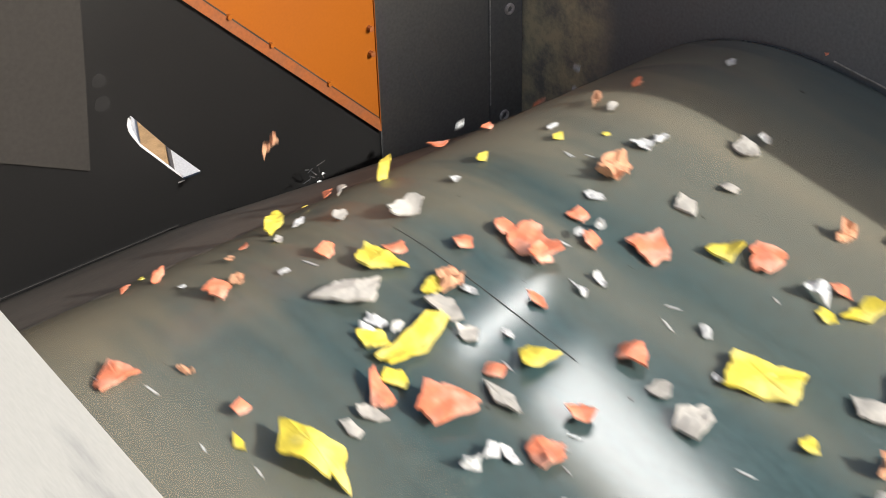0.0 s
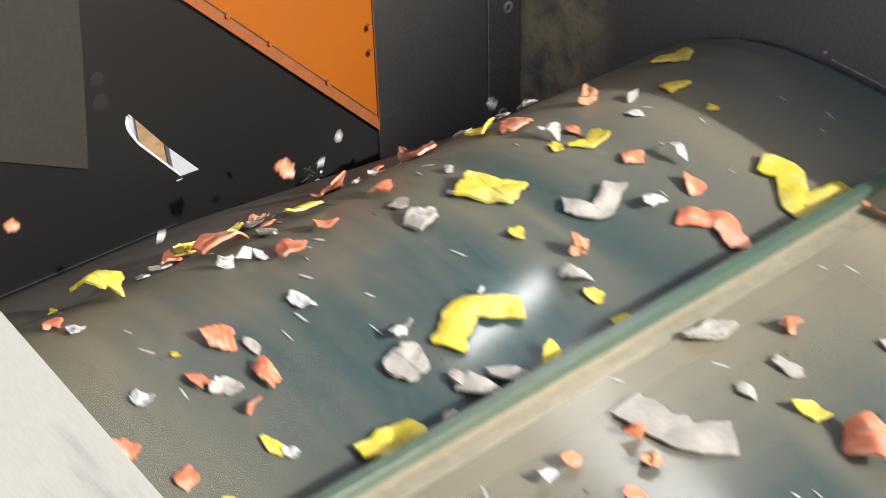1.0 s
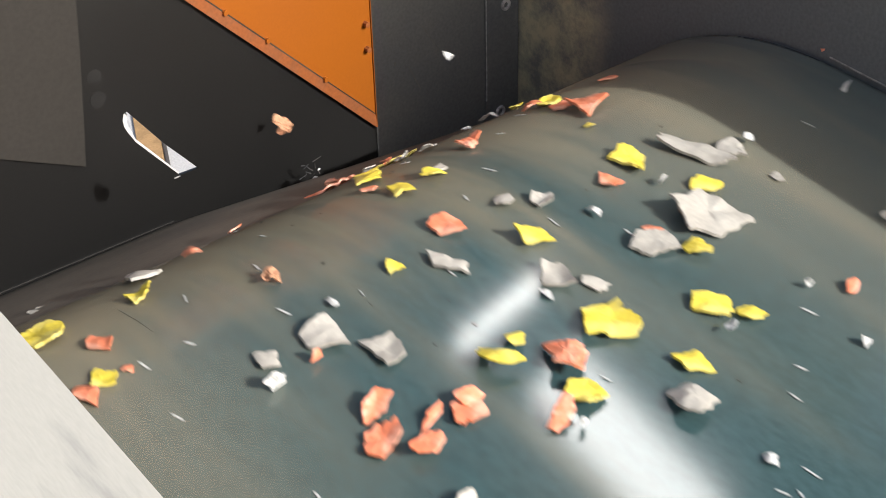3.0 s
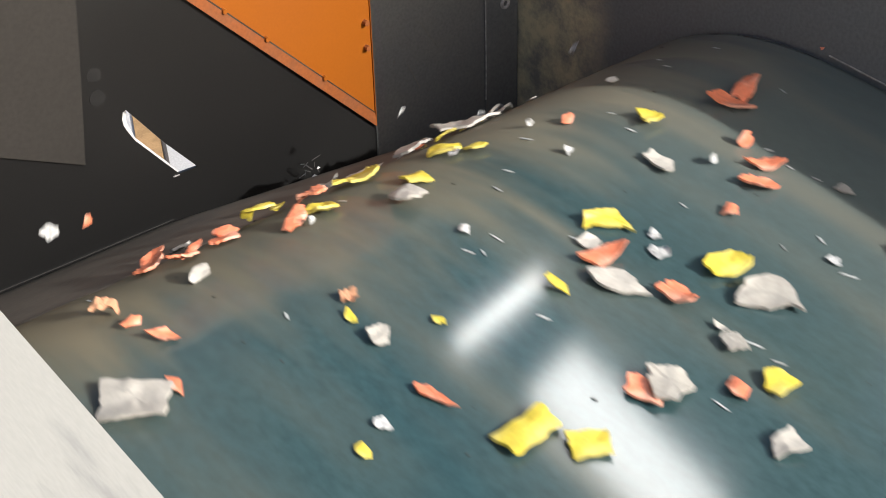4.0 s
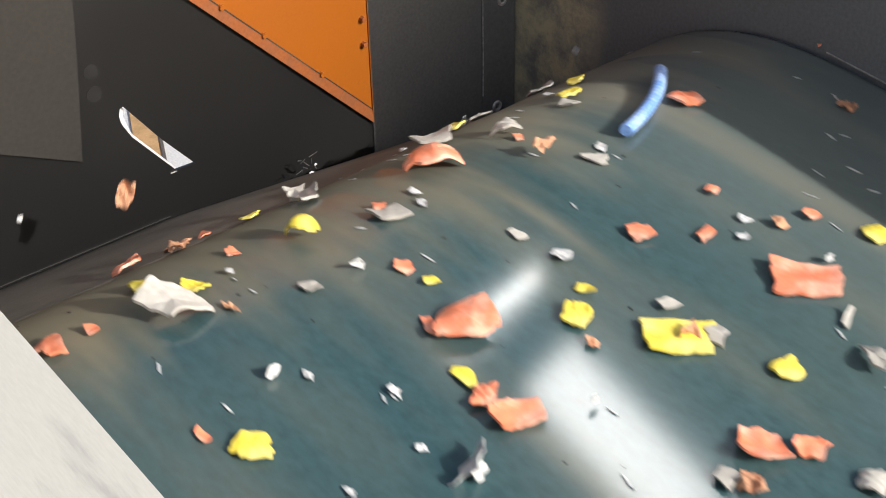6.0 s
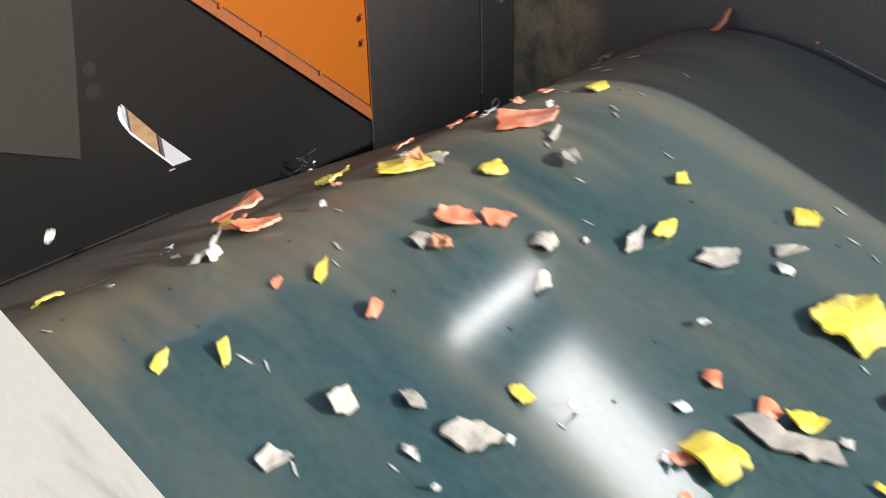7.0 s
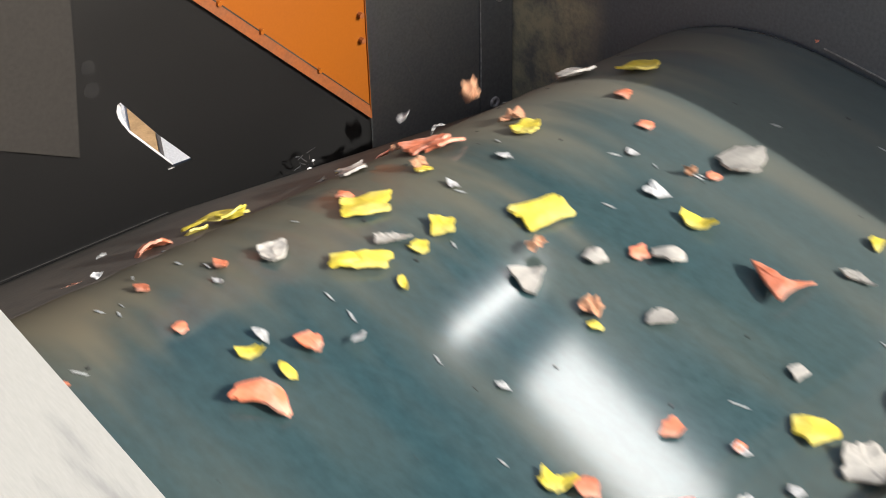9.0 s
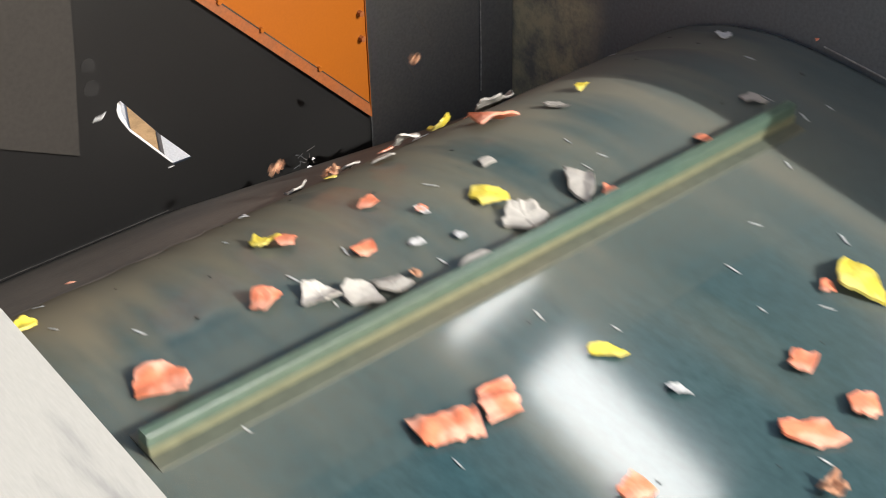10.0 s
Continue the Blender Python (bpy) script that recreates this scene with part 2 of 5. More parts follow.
def slab(bm, outline, y0, y1):
    """A plate in the xz plane with that outline, from y0 to y1."""
    front = [bm.verts.new((x, y0, z)) for x, z in outline]
    back = [bm.verts.new((x, y1, z)) for x, z in outline]
    bm.faces.new(front)
    bm.faces.new(back[::-1])
    for i in range(len(front)):
        j = (i + 1) % len(front)
        bm.faces.new((front[j], front[i], back[i], back[j]))
    bmesh.ops.recalc_face_normals(bm, faces=bm.faces[:])
    return bm


def tube(bm, radius, depth, m, segments=24):
    bmesh.ops.create_cone(bm, cap_ends=True, segments=segments, radius1=radius, radius2=radius, depth=depth, matrix=m)
    return bm


# ---- the belt's line ----
def belt_line():
    """The belt's run in steps of a centimetre: how it bends over the head drum, easing into the bend."""
    s = np.arange(-6.0, 9.0, 0.01)
    ease = 0.045
    a = np.minimum(ease * np.logaddexp(0, (s - BEND) / ease) / RADIUS, math.pi)
    d = np.concatenate([[0], np.cumsum(np.cos((a[1:] + a[:-1]) / 2) * 0.01)]) + s[0]
    h = -np.concatenate([[0], np.cumsum(np.sin((a[1:] + a[:-1]) / 2) * 0.01)])
    return s, a, d, h


RUN_S, RUN_A, RUN_D, RUN_H = belt_line()


def along(s, lift=0.0):
    """The point at s metres along the belt's top (at x = 0) with the belt's slope there, and lift metres off it."""
    a = float(np.interp(s, RUN_S, RUN_A))
    d = float(np.interp(s, RUN_S, RUN_D)) + lift * math.sin(a)
    h = float(np.interp(s, RUN_S, RUN_H)) + lift * math.cos(a)
    return Vector((0, d * math.cos(FALL) - h * math.sin(FALL), DECK + d * math.sin(FALL) + h * math.cos(FALL))), FALL - a


LEFT, RIGHT = 0.40, 1.845         # edges of the belt
WALL_Y, SIDE_X = 1.90, 1.860      # faces of the hood's back and side sheets


# ---- the place ----
def ground():
    bm = bmesh.new()
    bmesh.ops.create_grid(bm, x_segments=40, y_segments=40, size=60)
    for v in bm.verts:
        v.co.z = 0.004 * noise.noise(v.co * 0.7)
    tagged(part("ground", bm, M_GROUND), "grey concrete yard with dusty stains", "ground", kind="structure")


def conveyor():
    top = tagged(new("conveyor"), "belt conveyor with teal rubber belt over a large head drum", "conveyor")
    # the belt: one loop of rubber, closed round both drums
    stations = [i * 0.12 - 5.4 for i in range(50)]
    stations += [0.58 + (BEND + RADIUS * math.pi - 0.58) * i / 90 for i in range(91)]
    stations += [BEND + RADIUS * math.pi + 0.4 * i for i in range(1, 17)]
    bm = bmesh.new()
    uv = bm.loops.layers.uv.new("uv")
    nx = 150
    rows = []
    for s in stations:
        row = []
        for i in range(nx + 1):
            x = LEFT + (RIGHT - LEFT) * i / nx
            q = min(max((s - 1.02) / 0.25, 0.0), 1.0) * min(max((2.2 - s) / 0.4, 0.0), 1.0)
            ripple = 0.0009 * q * q * (3 - 2 * q) * math.sin(62 * x + 5 * math.sin(7 * x)) * (0.55 + 0.45 * math.sin(9 * x + 1))
            p, _ = along(s, ripple)
            row.append(bm.verts.new((x, p.y, p.z)))
        rows.append(row)
    for a in range(len(rows) - 1):
        for i in range(nx):
            f = bm.faces.new((rows[a][i], rows[a][i + 1], rows[a + 1][i + 1], rows[a + 1][i]))
            for lp, (da, di) in zip(f.loops, ((0, 0), (0, 1), (1, 1), (1, 0))):
                lp[uv].uv = (LEFT + (RIGHT - LEFT) * (i + di) / nx, stations[a + da])
    belt = part("belt", bm, M_BELT, top, "worn teal rubber belt with brown dust streaks", True)
    solid = belt.modifiers.new("thick", "SOLIDIFY")
    solid.thickness, solid.offset = 0.008, -1
    bm = bmesh.new()
    c, _ = along(BEND, -RADIUS)
    turn = Matrix.Rotation(radians(90), 4, "Y")
    tube(bm, RADIUS - 0.012, RIGHT - LEFT - 0.04, Matrix.Translation(((LEFT + RIGHT) / 2, c.y, c.z)) @ turn, 48)
    part("head_drum", bm, M_STEEL, top, "steel head drum", True)
    bm = bmesh.new()
    tube(bm, 0.05, RIGHT - LEFT + 0.3, Matrix.Translation(((LEFT + RIGHT) / 2 - 0.1, c.y, c.z)) @ turn)
    part("shaft", bm, M_STEEL, top, "steel drum shaft", True)
    bm = bmesh.new()
    c, _ = along(-5.4, -RADIUS)
    tube(bm, RADIUS - 0.012, RIGHT - LEFT - 0.04, Matrix.Translation(((LEFT + RIGHT) / 2, c.y, c.z)) @ turn, 48)
    part("tail_drum", bm, M_STEEL, top, "steel tail drum", True)
    for x in (LEFT - 0.06, RIGHT + 0.07):
        bm = bmesh.new()
        box(bm, (x - 0.025, -5.5, -0.62), (x + 0.025, 1.1, -0.44), 0.006, Matrix.Translation((0, 0, DECK)) @ Matrix.Rotation(FALL, 4, "X"))
        part("side_rail", bm, M_STEEL, top, "painted steel side rail")
        for y in (-4.6, -2.4, -0.2, 0.9):
            bm = bmesh.new()
            box(bm, (x - 0.03, y - 0.03, 0.0), (x + 0.03, y + 0.03, DECK + y * math.tan(FALL) - 0.5), 0.004)
            part("leg", bm, M_STEEL, top, "square steel leg")


def hood():
    # back sheet with its slanting slot cut through
    slot = [(0.9440, 1.6435), (0.9375, 1.6410), (0.9338, 1.6284), (0.9350, 1.6160), (0.9391, 1.6050), (0.9514, 1.5802), (1.0264, 1.4830), (1.0658, 1.4816), (1.0075, 1.5535), (0.9560, 1.6267)]
    edge = [(0.2, 0.0), (1.4742, 0.0), (1.4742, 2.3), (0.2, 2.3)]
    bm = bmesh.new()
    es = []
    for loop in (edge, slot):
        vs = [bm.verts.new((x, WALL_Y, z)) for x, z in loop]
        es += [bm.edges.new((vs[i], vs[(i + 1) % len(vs)])) for i in range(len(vs))]
    made = bmesh.ops.triangle_fill(bm, edges=es, use_beauty=True)
    faces = [g for g in made["geom"] if isinstance(g, bmesh.types.BMFace)]
    ext = bmesh.ops.extrude_face_region(bm, geom=faces)
    bmesh.ops.translate(bm, vec=(0, 0.006, 0), verts=[g for g in ext["geom"] if isinstance(g, bmesh.types.BMVert)])
    bmesh.ops.recalc_face_normals(bm, faces=bm.faces[:])
    wall = tagged(part("wall_back", bm, M_BLACK), "black painted steel back sheet with a slanting slot", "wall", kind="structure")
    # shaded reach of the back sheet, its colour raised to offset the shade
    bm = bmesh.new()
    box(bm, (1.4752, WALL_Y - 0.001, 0.0), (SIDE_X - 0.001, WALL_Y + 0.005, 2.3))
    part("shaded_corner", bm, M_BLACK_LIFTED, wall, "back sheet between the guard and the corner, lightened against its shade")
    # right side sheet
    bm = bmesh.new()
    # unseen top edge; the step at 0.833 is added to shade only the corner
    line = [(-5.4, 0.9), (1.40, 0.9), (1.55, 0.0), (WALL_Y + 0.006, 0.0), (WALL_Y + 0.006, 2.45), (0.833, 2.45), (0.833, 2.027), (0.50, 2.235), (-5.4, 2.235)]
    slab(bm, line, 0.0, 0.012)
    bmesh.ops.transform(bm, matrix=Matrix(((0, 1, 0, SIDE_X), (1, 0, 0, 0), (0, 0, 1, 0), (0, 0, 0, 1))), verts=bm.verts[:])
    bmesh.ops.recalc_face_normals(bm, faces=bm.faces[:])
    side = tagged(part("wall_side", bm, M_SIDE), "dark blue-black steel side sheet of the hood", "wall", kind="structure")
    # thin pale line where the belt's edge runs along the sheet
    bm = bmesh.new()
    lo, hi = along(0.1, 0.004)[0], along(1.13, 0.004)[0]
    slab(bm, [(lo.y, lo.z), (hi.y, hi.z), (hi.y, hi.z + 0.0022), (lo.y, lo.z + 0.0022)], 0.0, 0.002)
    bmesh.ops.transform(bm, matrix=Matrix(((0, 1, 0, SIDE_X - 0.0025), (1, 0, 0, 0), (0, 0, 1, 0), (0, 0, 0, 1))), verts=bm.verts[:])
    bmesh.ops.recalc_face_normals(bm, faces=bm.faces[:])
    part("edge_line", bm, M_SEAM, side, "thin pale line on the side sheet along the belt's edge")
    # lapped strip with its seam and two ring bolts on the back sheet
    bm = bmesh.new()
    box(bm, (1.765, WALL_Y - 0.0045, 1.0), (SIDE_X - 0.003, WALL_Y - 0.0015, 2.28), 0.001)
    part("lap_strip", bm, M_BLACK_LIFTED, wall, "black steel lap strip")
    bm = bmesh.new()
    slab(bm, [(1.7640, 1.37), (1.7668, 1.37), (1.7675, 1.45), (1.7671, 1.52), (1.7684, 1.66), (1.7662, 1.66), (1.7650, 1.56), (1.7656, 1.48)], WALL_Y - 0.0062, WALL_Y - 0.0042)
    part("scraped_seam", bm, M_SEAM, wall, "scraped bare steel along the seam")
    for x, z in ((1.8200, 1.5760), (1.8045, 1.3320)):
        bm = bmesh.new()
        rings = []
        for r, y in ((0.0062, 0.003), (0.0066, 0.0085), (0.0095, 0.0095), (0.0125, 0.0080), (0.0130, 0.003)):
            rings.append([bm.verts.new((x + r * math.cos(6.2832 * k / 20), WALL_Y - y, z + r * math.sin(6.2832 * k / 20))) for k in range(20)])
        for p, q in zip(rings, rings[1:]):
            for k in range(20):
                bm.faces.new((p[k], p[(k + 1) % 20], q[(k + 1) % 20], q[k]))
        bmesh.ops.recalc_face_normals(bm, faces=bm.faces[:])
        part("ring_washer", bm, M_WASHER, wall, "worn grey ring washer", True)
    bm = bmesh.new()
    slab(bm, [(0.21, 2.28), (0.21, 1.84), (0.7015, 1.647), (0.850, 1.573), (0.861, 1.655), (0.8755, 1.767), (0.892, 1.92), (0.93, 2.28)], WALL_Y - 0.006, WALL_Y - 0.001)
    part("grey_plate", bm, M_GREY, wall, "matt grey-brown steel plate")
    # orange three-cornered guard with a folded lower flange
    guard = tagged(new("guard_panel"), "orange painted steel guard panel with a folded flange", "guard")
    bm = bmesh.new()
    slab(bm, [(1.4700, 1.428), (1.4705, 1.70), (1.4715, 2.25), (0.66, 2.25), (1.095, 1.815)], WALL_Y - 0.005, WALL_Y - 0.002)
    part("sheet", bm, M_ORANGE, guard)
    bm = bmesh.new()
    slab(bm, [(1.4713, 1.4175), (1.4690, 1.447), (1.116, 1.803), (0.688, 2.25), (0.645, 2.25), (1.073, 1.8195)], WALL_Y - 0.0085, WALL_Y - 0.0055)
    part("flange", bm, M_RUST, guard, "rusty orange folded flange")
    bm = bmesh.new()
    slab(bm, [(1.4716, 1.4175), (1.4732, 1.4175), (1.4741, 2.25), (1.4725, 2.25)], WALL_Y - 0.007, WALL_Y - 0.002)
    part("edge_flange", bm, M_ORANGE, guard)
    # dark strip drawn for the shadow line between flange and sheet
    bm = bmesh.new()
    slab(bm, [(1.4692, 1.4475), (1.4697, 1.4500), (1.117, 1.8062), (0.690, 2.2495), (0.688, 2.2495), (1.1155, 1.8035)], WALL_Y - 0.0062, WALL_Y - 0.0053)
    part("gap_line", bm, M_GAPSHADE, guard, "dark strip painting the shadowed gap along the flange")
    for x, z in ((1.153, 1.764), (1.234, 1.684), (1.353, 1.564), (1.07, 1.848)):
        bm = bmesh.new()
        tube(bm, 0.005, 0.008, Matrix.Translation((x + 0.002, WALL_Y - 0.009, z + 0.002)) @ Matrix.Rotation(radians(90), 4, "X"), 8)
        part("rivet", bm, M_ORANGE, guard)
    for z in (1.648, 1.595, 1.75):
        bm = bmesh.new()
        tube(bm, 0.006, 0.010, Matrix.Translation((1.4585, WALL_Y - 0.010, z)) @ Matrix.Rotation(radians(90), 4, "X"), 6)
        part("bolt", bm, M_RUST, guard, "rusty hexagon bolt")
    # dusty plate that bridges from the drum back to the sheet, slightly crowned
    bm = bmesh.new()
    rows = []
    for i in range(31):
        x = 0.40 + 1.45 * i / 30
        top = 1.392 - max(0.0, x - 1.0) * 0.098
        edge = 1.617 - max(0.0, x - 0.85) * 0.05
        steps = [-2 / 12] + [q / 12 for q in range(13)]
        rows.append([bm.verts.new((x, 1.490 + (WALL_Y - 0.003 - 1.490) * q, edge + (top - edge) * q + 0.008 * math.sin(math.pi * max(0, q)))) for q in steps])
    for i in range(30):
        for q in range(13):
            bm.faces.new((rows[i][q], rows[i + 1][q], rows[i + 1][q + 1], rows[i][q + 1]))
    lip = tagged(part("chute_plate", bm, M_LIP, None, "", True), "dusty brown crowned steel plate behind the head drum", "plate")
    solid = lip.modifiers.new("thick", "SOLIDIFY")
    solid.thickness = 0.004
    # bright worn edge above the lip
    bm = bmesh.new()
    slab(bm, [(0.50, 1.3985), (1.00, 1.3955), (1.00, 1.3949), (0.50, 1.3975)], WALL_Y - 0.003, WALL_Y - 0.001)
    part("worn_edge", bm, M_BOLT, wall, "bright worn steel edge")
    # white strip painted for the lit sheet edge, along the lower and left edge of the slot
    outer = [(0.9440, 1.6450), (0.9370, 1.6425), (0.9325, 1.6284), (0.9338, 1.6155), (0.9380, 1.6040), (0.9503, 1.5790), (1.0255, 1.4815)]
    inner = [(0.9475, 1.6330), (0.9470, 1.6320), (0.9450, 1.6260), (0.9455, 1.6150), (0.9490, 1.6030), (0.9555, 1.5820), (1.0300, 1.4840)]
    bm = bmesh.new()
    slab(bm, outer + inner[::-1], WALL_Y + 0.0075, WALL_Y + 0.0095)
    part("lit_slot_edge", bm, M_PALE, wall, "white strip painting the lit edge of the slot")
    bm = bmesh.new()
    slab(bm, [(1.013, 1.4825), (1.0262, 1.4822), (1.0262, 1.4808), (1.013, 1.4806)], WALL_Y - 0.003, WALL_Y - 0.001)
    part("slot_burr", bm, M_WASHER, wall, "bare steel burr under the slot")
    # faint round marks, a chip in the paint and long scuffs
    for x, z, r in ((0.8965, 1.7264, 0.0135), (0.8962, 1.6839, 0.0150)):
        bm = bmesh.new()
        slab(bm, [(x + r * math.cos(0.349 * k), z + r * math.sin(0.349 * k)) for k in range(18)], WALL_Y - 0.0008, WALL_Y - 0.0002)
        part("round_mark", bm, M_MARK, wall, "faint grey round mark on the black paint")
    for line in ([(1.526, 1.540), (1.5300, 1.541), (1.5295, 1.532), (1.5265, 1.533)],
                 [(1.596, 1.600), (1.600, 1.601), (1.642, 1.532), (1.640, 1.530)],
                 [(1.560, 1.520), (1.563, 1.521), (1.592, 1.460), (1.590, 1.459)],
                 [(1.688, 1.500), (1.690, 1.501), (1.700, 1.470), (1.699, 1.468)]):
        bm = bmesh.new()
        slab(bm, line, WALL_Y - 0.0020, WALL_Y - 0.0012)
        part("paint_scuff", bm, M_SCUFF, wall, "grey scuff in the paint by the corner")


def white_cover():
    cover = tagged(new("side_cover"), "white painted side cover with grey scuffs beside the belt", "cover")
    m = Matrix.Translation((0, 0, DECK)) @ Matrix.Rotation(FALL, 4, "X")
    bm = bmesh.new()
    box(bm, (-0.45, -0.9, 0.012), (0.468, 1.55, 0.020), 0.0015, m)
    part("top_sheet", bm, M_WHITE, cover)
    bm = bmesh.new()
    box(bm, (-0.45, -0.9, -0.5), (-0.44, 1.55, 0.0115), 0.001, m)
    part("outer_sheet", bm, M_WHITE, cover)


def yard():
    bm = bmesh.new()
    box(bm, (1.2, 3.7, 0.006), (3.2, 5.4, 0.05), 0.004)
    tagged(part("white_board", bm, M_PALE), "white board lying on the concrete yard", "board")
    lie = Matrix.Translation((2.199, 4.435, 0.0)) @ Matrix.Rotation(math.atan2(0.905, 0.426), 4, "Z")
    bm = bmesh.new()
    box(bm, (-0.5, -0.0475, 0.05), (0.5, 0.0475, 0.058), 0.002, lie)
    tagged(part("cardboard_sheet", bm, M_CARD), "brown cardboard strip lying on a white board", "cardboard")
    bm = bmesh.new()
    box(bm, (-0.5, -0.064, 0.05), (0.5, -0.049, 0.062), 0.003, lie)
    tagged(part("dark_batten", bm, M_STEEL), "dark batten lying beside a cardboard strip", "batten")


def fill_wall():
    """An unseen pale wall, added to close the yard and bounce light back, with a plinth and ribs."""
    bm = bmesh.new()
    box(bm, (-7.2, -14, 0.0), (-7.0, 14, 6.5))
    wall = tagged(part("wall_fill", bm, M_FILL), "unseen pale ribbed wall added to bounce light onto the hood", "wall", kind="structure")
    for i in range(28):
        bm = bmesh.new()
        box(bm, (-7.0, -14 + i, 0.3), (-6.96, -13.9 + i, 6.5), 0.004)
        part("rib", bm, M_FILL, wall)


def lit(name, colour, power):
    m = bpy.data.materials.new(name)
    m.use_nodes = True
    b = m.node_tree.nodes["Principled BSDF"]
    b.inputs["Emission Color"].default_value = (*colour, 1)
    b.inputs["Emission Strength"].default_value = power
    return m


def glare_panel(name, label, centre, towards, length, width, power):
    """An added, unseen emitter that the belt mirrors: housing, glowing glass, post and bracket; its glass faces the
    belt.
    """
    lamp = tagged(new(name), label, "lamp")
    away = (Vector(centre) - Vector(towards)).normalized()
    axis = Vector((1, 0.06, -0.3))
    right = (axis - away * away.dot(axis)).normalized()
    m = Matrix((right, away.cross(right), away)).transposed().to_4x4()
    m.translation = Vector(centre)
    bm = bmesh.new()
    box(bm, (-length / 2, -width / 2, 0.0), (length / 2, width / 2, 0.004), 0.0, m)
    part("glass", bm, lit(name + "_glow", (1.0, 0.98, 0.95), power), lamp, "glowing face of the added panel")
    bm = bmesh.new()
    box(bm, (-length / 2 - 0.015, -width / 2 - 0.015, 0.006), (length / 2 + 0.015, width / 2 + 0.015, 0.06), 0.006, m)
    part("housing", bm, M_STEEL, lamp, "dark metal housing of the added panel")
    bm = bmesh.new()
    x, y, z = centre
    box(bm, (x + 1.95, y - 0.03, 0.0), (x + 2.01, y + 0.03, z + 0.05), 0.004)
    box(bm, (x, y - 0.02, z + 0.05), (x + 2.01, y + 0.02, z + 0.09), 0.004)
    part("post", bm, M_STEEL, lamp, "steel post with arm of the added panel")


ground()
conveyor()
hood()
white_cover()
yard()
fill_wall()
# unseen emitters, added so that the belt mirrors a bright patch and a streak
glare_panel("glare_panel", "unseen glowing panel added for the bright patch mirrored in the belt", (2.42, 1.62, 3.68), (0.95, 0.77, 1.675), 0.21, 0.66, 16.0)
glare_panel("streak_panel", "unseen slim glowing panel added for the bright streak mirrored in the belt", (2.37, 2.19, 3.53), (0.98, 0.97, 1.70), 0.34, 0.05, 30.0)


# ---- what the belt carries ----
CARRIED = []      # thing, x, place on the belt at the start, lift, turn about the belt's normal, tilt
KINDS = {"yellow": "yellow plastic shred", "orange": "orange-red plastic shred", "white": "off-white plastic shred", "foil": "small white film scrap", "tan": "brown fibrous clump", "blue": "blue ribbed hose piece"}


def ragged_outline(rnd, length, width, form, n):
    """A torn outline of n points that fills length by width: a lopsided polygon, gnawed at its edge and notched."""
    sides = {"clump": 9, "block": 4}.get(form) or rnd.choice((4, 5, 5, 6, 7))
    corners = sorted(rnd.uniform(-0.40, 0.40) + 6.2832 * i / sides for i in range(sides))
    far = [rnd.choice((0.8, 0.95, 1.05, 1.2)) * rnd.uniform(0.9, 1.1) for _ in corners]
    if form == "block":
        corners, far = [0.75, 2.35, 3.95, 5.50], [1.0, 1.06, 1.0, 0.94]
    notches = [(rnd.uniform(0, 6.28), rnd.uniform(0.14, 0.42), rnd.uniform(0.10, 0.34)) for _ in range(rnd.choice((0, 0, 1, 1, 2)))]
    phase = rnd.uniform(0, 50)
    rim = []
    for i in range(n):
        a = 6.2832 * i / n + corners[0]
        j = max(k for k in range(sides) if corners[k] <= a + 1e-6)
        a0, a1 = corners[j], corners[j + 1] if j + 1 < sides else corners[0] + 6.2832
        q = (a - a0) / (a1 - a0)
        p = Vector((math.cos(a0), math.sin(a0))) * far[j]
        p = p.lerp(Vector((math.cos(a1), math.sin(a1))) * far[(j + 1) % sides], q)
        k = 1.0 + 0.16 * noise.noise(Vector((p.x * 2.4, p.y * 2.4, phase))) + 0.06 * noise.noise(Vector((p.x * 7, p.y * 7, phase))) + rnd.uniform(-0.02, 0.02)
        for at, wide, deep in notches:
            off = abs((a - at + 3.1416) % 6.2832 - 3.1416)
            k *= 1 - deep * max(0.0, 1 - off / wide)
        rim.append(p * k)
    x0, x1 = min(p.x for p in rim), max(p.x for p in rim)
    y0, y1 = min(p.y for p in rim), max(p.y for p in rim)
    return [(((p.x - x0) / (x1 - x0) - 0.5) * length, ((p.y - y0) / (y1 - y0) - 0.5) * width) for p in rim]


